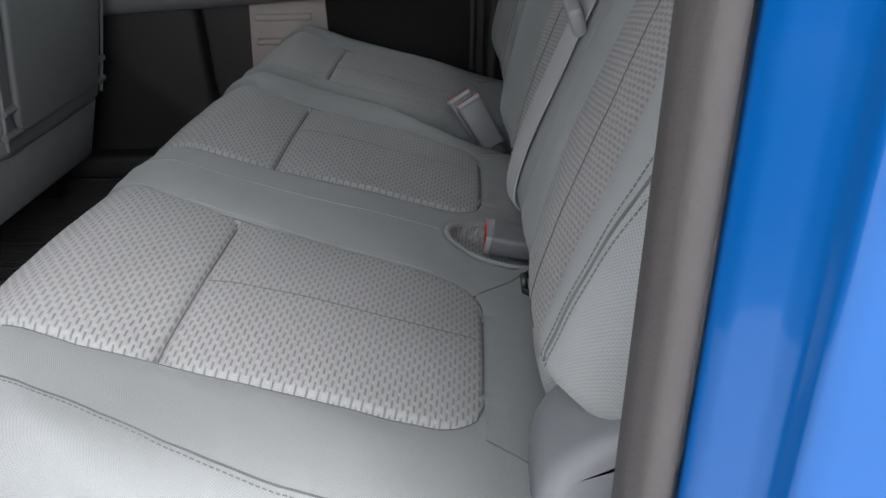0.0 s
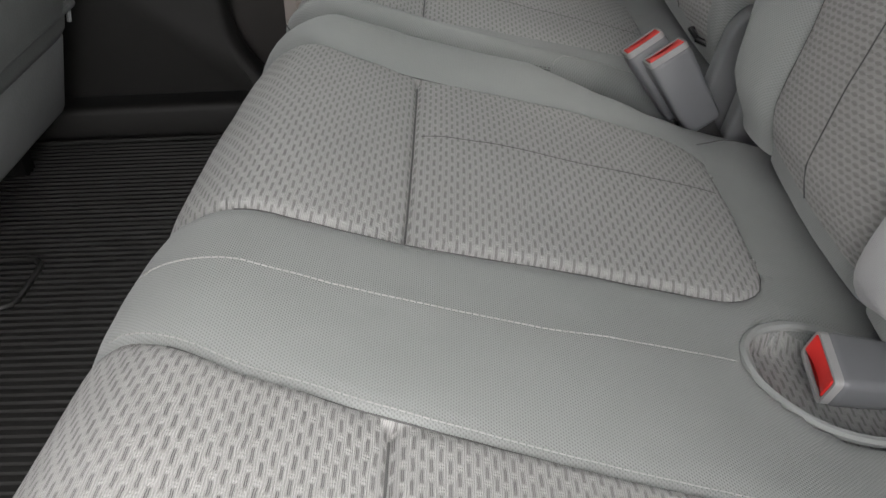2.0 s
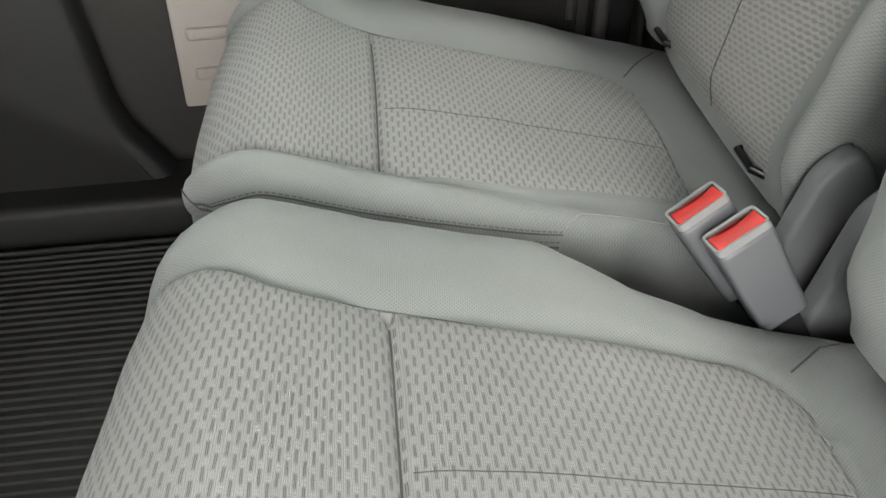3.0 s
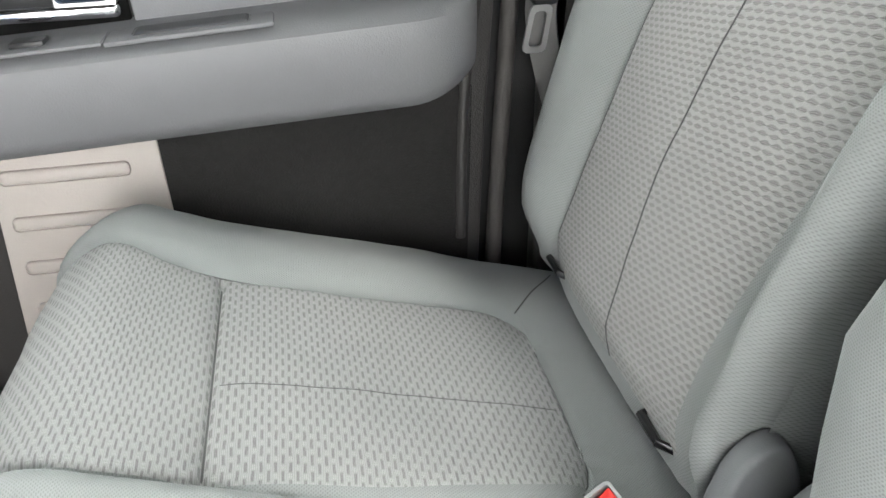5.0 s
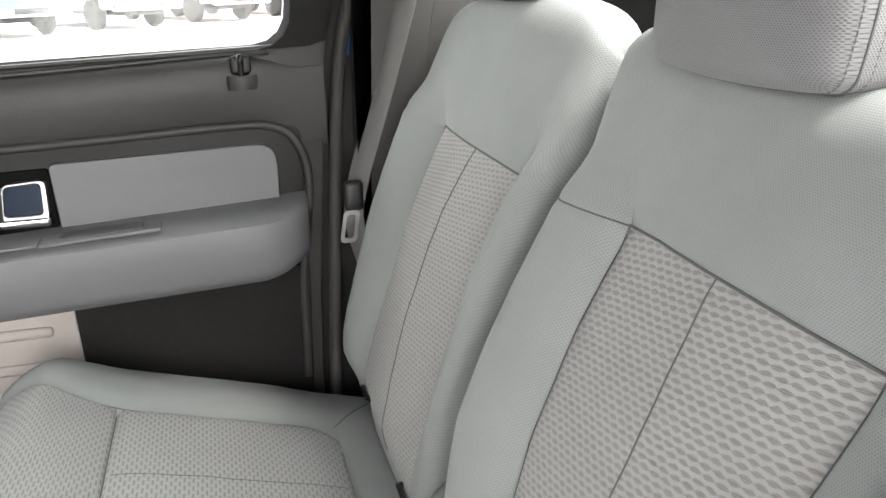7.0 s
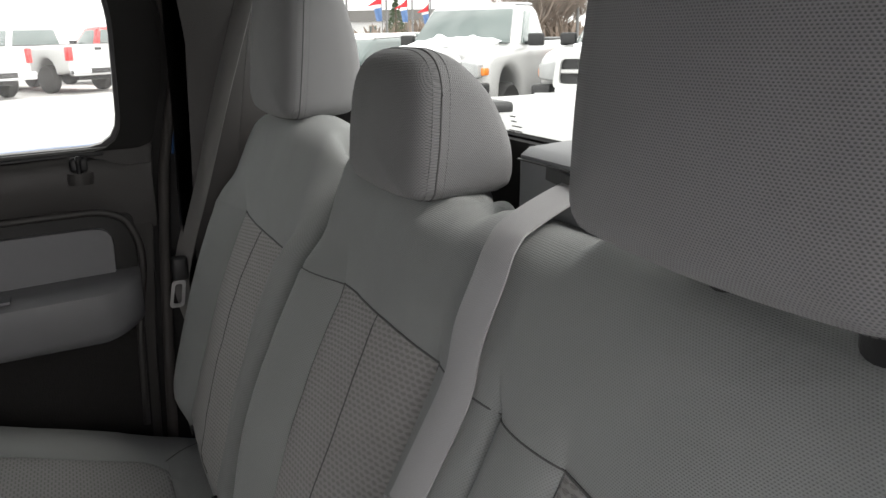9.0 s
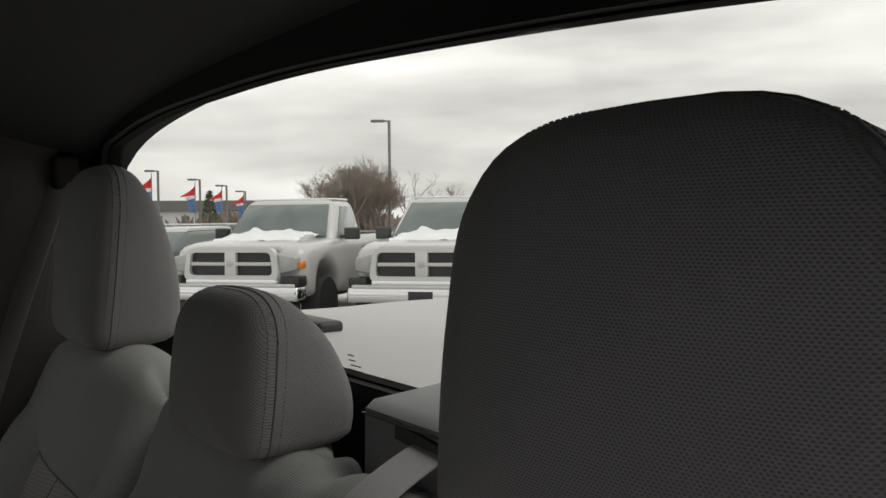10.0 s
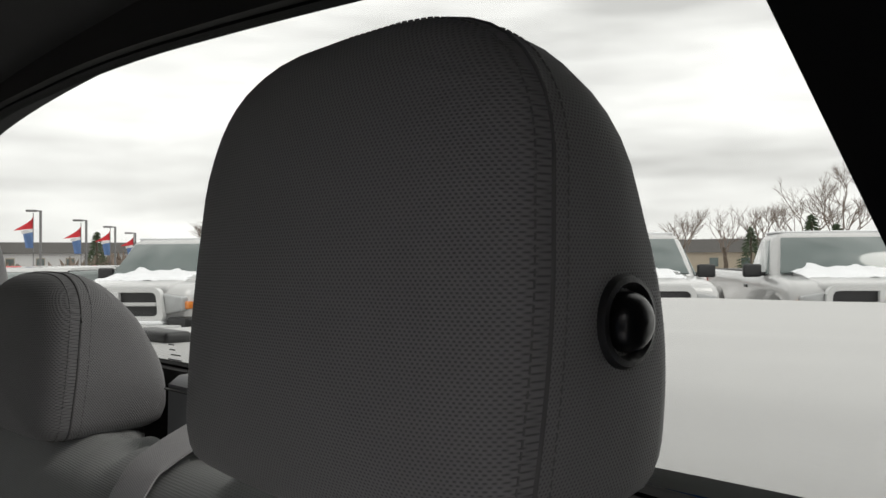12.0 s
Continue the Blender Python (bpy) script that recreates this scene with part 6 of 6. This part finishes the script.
        part("snow_roof", box((-2.70, -0.68, 1.885), (-2.05, 0.68, 1.915), 0.02, 3), SNOW, ob)
    return ob


# the row facing the back window: noses toward us, axes about 50 degrees off the bench's line
AX = 50.5
ROW = (math.cos(radians(AX)), -math.sin(radians(AX)))
NOSE_A = (4.48, 10.63)
white_truck = pickup("white pickup truck with snow on its hood, parked nose-in", PAINT_WHITE, "white pickups in the row", True)


def park(k, base=NOSE_A, step=2.66):
    return pose(base[0] + ROW[0] * step * k, base[1] + ROW[1] * step * k, GZ, 0, 0, -90 - AX)


white_truck.matrix_basis = park(0)
for k in (1, 2.5, 3.54, 4.6):
    copy_thing(white_truck, park(k))
# tails of the row beyond the closed door
navy = pickup("dark blue pickup truck seen from behind", PAINT_NAVY, "pickups beyond the door", False, False)
navy.matrix_basis = pose(-7.2, 27.2, GZ, 0, 0, 124)
tail_white = pickup("white pickup truck with big tyres seen from behind", PAINT_WHITE, "pickups beyond the door", False, False)
tail_white.matrix_basis = pose(-4.7, 29.2, GZ, 0, 0, 124)
copy_thing(tail_white, pose(-2.2, 31.2, GZ, 0, 0, 124))
tail_red = pickup("red pickup truck seen from behind", PAINT_RED, "pickups beyond the door", False, False)
tail_red.matrix_basis = pose(0.3, 33.2, GZ, 0, 0, 124)
copy_thing(tail_red, pose(2.8, 35.2, GZ, 0, 0, 124))
second = pickup("pale pickup truck in the second row", PAINT_SILVER, "second row pickups", False)
second.matrix_basis = pose(12.6, 16.6, GZ, 0, 0, 60)
copy_thing(second, pose(15.6, 14.6, GZ, 0, 0, 58))


# ---- far things ----
def small_car(label, paint):
    ob = thing("parked_car", label, "car", "far parked cars")
    body = prism(rounded([(-2.2, 0.35), (2.2, 0.35), (2.25, 0.75), (1.2, 0.92), (-2.0, 0.98), (-2.25, 0.7)], 0.1), 1, -0.88, 0.88, 0.1, 3)
    part("body", body, paint, ob)
    roof = prism(rounded([(-1.7, 0.92), (1.1, 0.92), (0.3, 1.42), (-1.2, 1.45)], 0.12), 1, -0.74, 0.74, 0.08, 3)
    part("cabin", roof, CAR_GLASS, ob)
    part("roof", prism(rounded([(-1.25, 1.42), (0.32, 1.40), (0.2, 1.47), (-1.1, 1.49)], 0.03), 1, -0.70, 0.70, 0.02), paint, ob)
    for wx in (-1.4, 1.35):
        for wy in (-0.8, 0.8):
            part("wheel", lathe([(0.1, -0.1), (0.32, -0.1), (0.32, 0.1), (0.1, 0.1)], 16, pose(wx, wy, 0.32, 90, 0, 0)), TYRE, ob)
    return ob


def ray_spot(head, dist):
    """A place on the lot: heading in degrees from the bench's line toward the tail, and distance."""
    return 0.22 + dist * math.sin(radians(head - 2.1)), -0.03 + dist * math.cos(radians(head - 2.1))


car_w = small_car("white car far across the lot", PAINT_WHITE)
near_car = small_car("white car parked beside the white pickups", PAINT_WHITE)
near_car.matrix_basis = park(-1) @ pose(-2.35, 0.1, 0)
car_r = small_car("red car far across the lot", PAINT_RED)
car_s = small_car("silver car far across the lot", PAINT_SILVER)
protos = [car_w, car_r, car_s]
used = set()
for k in range(16):
    head = 16.0 + 0.85 * k if k < 11 else 40 + 2.2 * (k - 11)
    px, py = ray_spot(head, 44 + 7 * (k % 2))
    src = protos[(k * 5 + k // 3) % 3]
    m = pose(px, py, GZ, 0, 0, 20 + 37 * (k % 4))
    if src.name not in used:
        used.add(src.name)
        src.matrix_basis = m
    else:
        copy_thing(src, m)


def lamp_post(head, dist, high, arm, label):
    px, py = ray_spot(head, dist)
    ob = thing("street_lamp", label, "street lamp", "lot lamps", at=(px, py, GZ), rz=-head)
    part("pole", tube([(0, 0, 0), (0, 0, high)], 0.085, 10), POLE_GREY, ob)
    part("lamp_arm", tube([(0, 0, high - 0.05), (-arm * 0.5, 0, high)], 0.05, 8), POLE_GREY, ob)
    part("lamp_head", box((-arm, -0.18, high - 0.10), (-arm * 0.25, 0.18, high + 0.04), 0.04, 2), POLE_GREY, ob)
    part("footing", lathe([(0.3, 0), (0.3, 0.6), (0.26, 0.65)], 16), WALL_TAN, ob)
    return ob


lamp_post(34.7, 48, 7.25, 1.05, "tall grey lot lamp on a square pole")
for head, dist, high in ((19.5, 62, 5.2), (22.1, 66, 4.8), (23.8, 72, 4.6), (25.0, 80, 4.4), (38.3, 80, 3.6)):
    lamp_post(head, dist, high, 0.9, "small far lot lamp")


def flag_pole(head, dist, high):
    px, py = ray_spot(head, dist)
    ob = thing("banner_flag", "red white and blue feather flag on a pole", "flag", "lot flags", at=(px, py, GZ), rz=-head)
    part("pole", tube([(0, 0, 0), (0, 0, high)], 0.03, 6), POLE_GREY, ob)
    for name, z0, z1, wt_, material in (("red_field", 0.0, 0.42, 1.0, FLAG_RED), ("white_stripe", 0.42, 0.52, 0.62, FLAG_WHITE), ("blue_field", 0.52, 1.0, 0.55, FLAG_BLUE)):
        bm = bmesh.new()
        rows = []
        for i in range(7):
            u = z0 + (z1 - z0) * i / 6
            z = high - 0.1 - 2.1 * u
            row = []
            for j in range(6):
                v = j / 5
                reach = 1.15 * (1 - 0.55 * abs(0.38 - u)) * (u / 0.42 if u < 0.42 else wt_)
                row.append(bm.verts.new((-v * reach, 0.07 * math.sin(v * 6 + u * 5), z - 0.25 * v * (1 - u))))
            rows.append(row)
        for a, b in zip(rows, rows[1:]):
            for j in range(5):
                try:
                    bm.faces.new((a[j], a[j + 1], b[j + 1], b[j]))
                except ValueError:
                    pass
        bmesh.ops.solidify(bm, geom=list(bm.faces), thickness=0.02)
        bmesh.ops.remove_doubles(bm, verts=bm.verts, dist=0.0005)
        part(name, bm, material, ob)
    return ob


for head, dist, high in ((19.1, 58, 4.8), (21.8, 64, 4.5), (23.5, 72, 4.5), (24.9, 80, 4.3)):
    flag_pole(head, dist, high)


def bare_tree(head, dist, high, spread, seed, label, dense=1, bark=HAZED_TWIG, evergreen=False):
    rng = random.Random(seed)
    px, py = ray_spot(head, dist)
    ob = thing("tree", label, "tree", "far trees", at=(px, py, GZ))
    trunk, crown_bm = bmesh.new(), bmesh.new()
    sweep(trunk, [(0, 0, 0), (0.02 * high, 0, high * 0.2), (0.0, 0.02 * high, high * 0.42)], high * 0.028, 7, taper=[1.3, 1, 0.7])

    def grow(p, d, length, r, level):
        q = p + d * length
        mid = p + d * length * 0.5 + Vector((rng.uniform(-1, 1), rng.uniform(-1, 1), rng.uniform(-0.5, 0.5))) * length * 0.09
        sweep(crown_bm, [p, mid, q], r, 4 if level < 3 else 3, taper=[1, 0.8, 0.6])
        if level == 0:
            return
        for _ in range(rng.choice((2, 3, 3)) + (dense if level > 1 else 0)):
            nd = (d * rng.uniform(0.5, 1.0) + Vector((rng.uniform(-1, 1), rng.uniform(-1, 1), rng.uniform(-0.15, 0.8))) * spread).normalized()
            grow(p + (q - p) * rng.uniform(0.45, 1.0), nd, length * rng.uniform(0.55, 0.78), r * 0.58, level - 1)

    for k in range(5):
        a = k * 2.4 + rng.random()
        base = Vector((0, 0, high * rng.uniform(0.18, 0.42)))
        grow(base, Vector((math.cos(a) * spread, math.sin(a) * spread, 1)).normalized(), high * rng.uniform(0.22, 0.32), high * 0.008, 4)
    part("trunk", trunk, BARK, ob)
    part("crown", crown_bm, bark, ob, smooth=False)
    return ob


bare_tree(32.2, 46, 5.6, 0.85, 11, "broad bare brown tree at the lot's edge", 3)
bare_tree(33.6, 47, 5.0, 0.9, 12, "broad bare brown bush at the lot's edge", 3)
bare_tree(30.9, 47, 4.4, 0.95, 16, "broad bare brown bush at the lot's edge", 3)
for k, (head, high) in enumerate(((31.6, 4.4), (32.7, 4.9), (34.2, 4.2), (33.2, 3.9))):
    bare_tree(head, 48.5, high, 0.9, 90 + k, "dense brown winter bush at the lot's edge", 3)
bare_tree(36.1, 50, 4.9, 0.6, 13, "slim bare winter tree", 0)
bare_tree(38.7, 60, 4.6, 0.6, 14, "slim bare winter tree", 0)
bare_tree(40.3, 62, 4.0, 0.6, 15, "slim bare winter tree", 0)
for k, (head, high) in enumerate(((56.5, 6.6), (58.6, 5.6), (61.4, 6.6), (64.0, 6.0), (66.4, 7.2), (68.6, 8.2), (71.0, 9.0), (73.5, 9.4))):
    bare_tree(head, 66 + 3 * (k % 3), high, 0.62, 30 + k, "bare winter tree behind the lot", 0 if k % 2 else 1, HAZED_TWIG)


def conifer(head, dist, high, seed):
    rng = random.Random(seed)
    px, py = ray_spot(head, dist)
    ob = thing("tree", "dark green conifer at the wood's edge", "tree", "far conifers", at=(px, py, GZ))
    part("trunk", tube([(0, 0, 0), (0, 0, high * 0.9)], high * 0.02, 6), BARK, ob)
    bm = bmesh.new()
    for k in range(420):
        u = rng.random() ** 0.8
        a = rng.random() * 6.283
        r = high * 0.30 * (1 - u) * rng.uniform(0.4, 1.0)
        p = Vector((r * math.cos(a), r * math.sin(a), high * (0.12 + 0.88 * u)))
        sweep(bm, [p, p + Vector((math.cos(a), math.sin(a), -0.35)) * high * 0.07], high * 0.012, 3, taper=[1, 0.2])
    part("crown", bm, NEEDLE, ob, smooth=False)


for k, (head, high) in enumerate(((65.6, 3.7), (69.2, 4.4), (70.6, 3.8), (22.7, 4.6))):
    conifer(head, 58 if k < 3 else 84, high, 70 + k)

# far wood and hedge: a long uneven band of twigs
rng = random.Random(5)
bm = bmesh.new()
for k in range(2600):
    head = rng.uniform(5, 86)
    dist = rng.uniform(100, 130)
    px, py = ray_spot(head, dist)
    hh = (2.6 + 2.0 * noise.noise(Vector((head * 0.22, 0.3, 0.1))) + (1.6 if head > 52 else 0)) * rng.uniform(0.5, 1.0)
    lean_x, lean_y = rng.uniform(-0.9, 0.9), rng.uniform(-0.9, 0.9)
    sweep(bm, [(px, py, GZ), (px + lean_x * 0.5, py + lean_y * 0.5, GZ + hh * 0.6), (px + lean_x, py + lean_y, GZ + hh)], 0.34, 4, taper=[1, 0.8, 0.1])
tagged(part("far_woods", bm, HAZED_TWIG, None, "long low band of bare winter woods", smooth=False), category="woods", kind="stuff")
bm = prism([(ray_spot(h, 96)[0], ray_spot(h, 96)[1]) for h in range(44, 80, 4)] + [(ray_spot(h, 140)[0], ray_spot(h, 140)[1]) for h in range(76, 40, -4)], 2, GZ, GZ + 0.25)
structure("ground_field", bm, FIELD, "strip of dead brown grass", smooth=False)


def far_house(head, dist, w, d, h, label, wall=WALL_TAN):
    px, py = ray_spot(head, dist)
    ob = thing("house", label, "house", "far houses", at=(px, py, GZ), rz=-head)
    part("wall", box((-w / 2, 0, 0), (w / 2, d, h), 0.0), wall, ob, smooth=False)
    part("roof", prism([(-0.4, h - 0.05), (d / 2, h + 1.4), (d + 0.4, h - 0.05)], 0, -w / 2 - 0.4, w / 2 + 0.4), ROOF_DARK, ob, smooth=False)
    for k in range(max(2, int(w / 3))):
        wx = -w / 2 + (k + 0.5) * w / max(2, int(w / 3))
        win = part("window", box((wx - 0.5, -0.06, h * 0.35), (wx + 0.5, 0.02, h * 0.8), 0.02), WALL_TAN, ob, smooth=False)
        part("pane", box((wx - 0.42, -0.08, h * 0.39), (wx + 0.42, -0.05, h * 0.76), 0.0), CAR_GLASS, win, smooth=False)
    return ob


far_house(62.3, 88, 12, 8, 2.4, "long low tan house behind the lot")
far_house(42.5, 100, 14, 8, 2.6, "grey-brown house far behind the lot")
far_house(22.0, 110, 26, 10, 3.0, "long low shop building across the road", FLAG_WHITE)
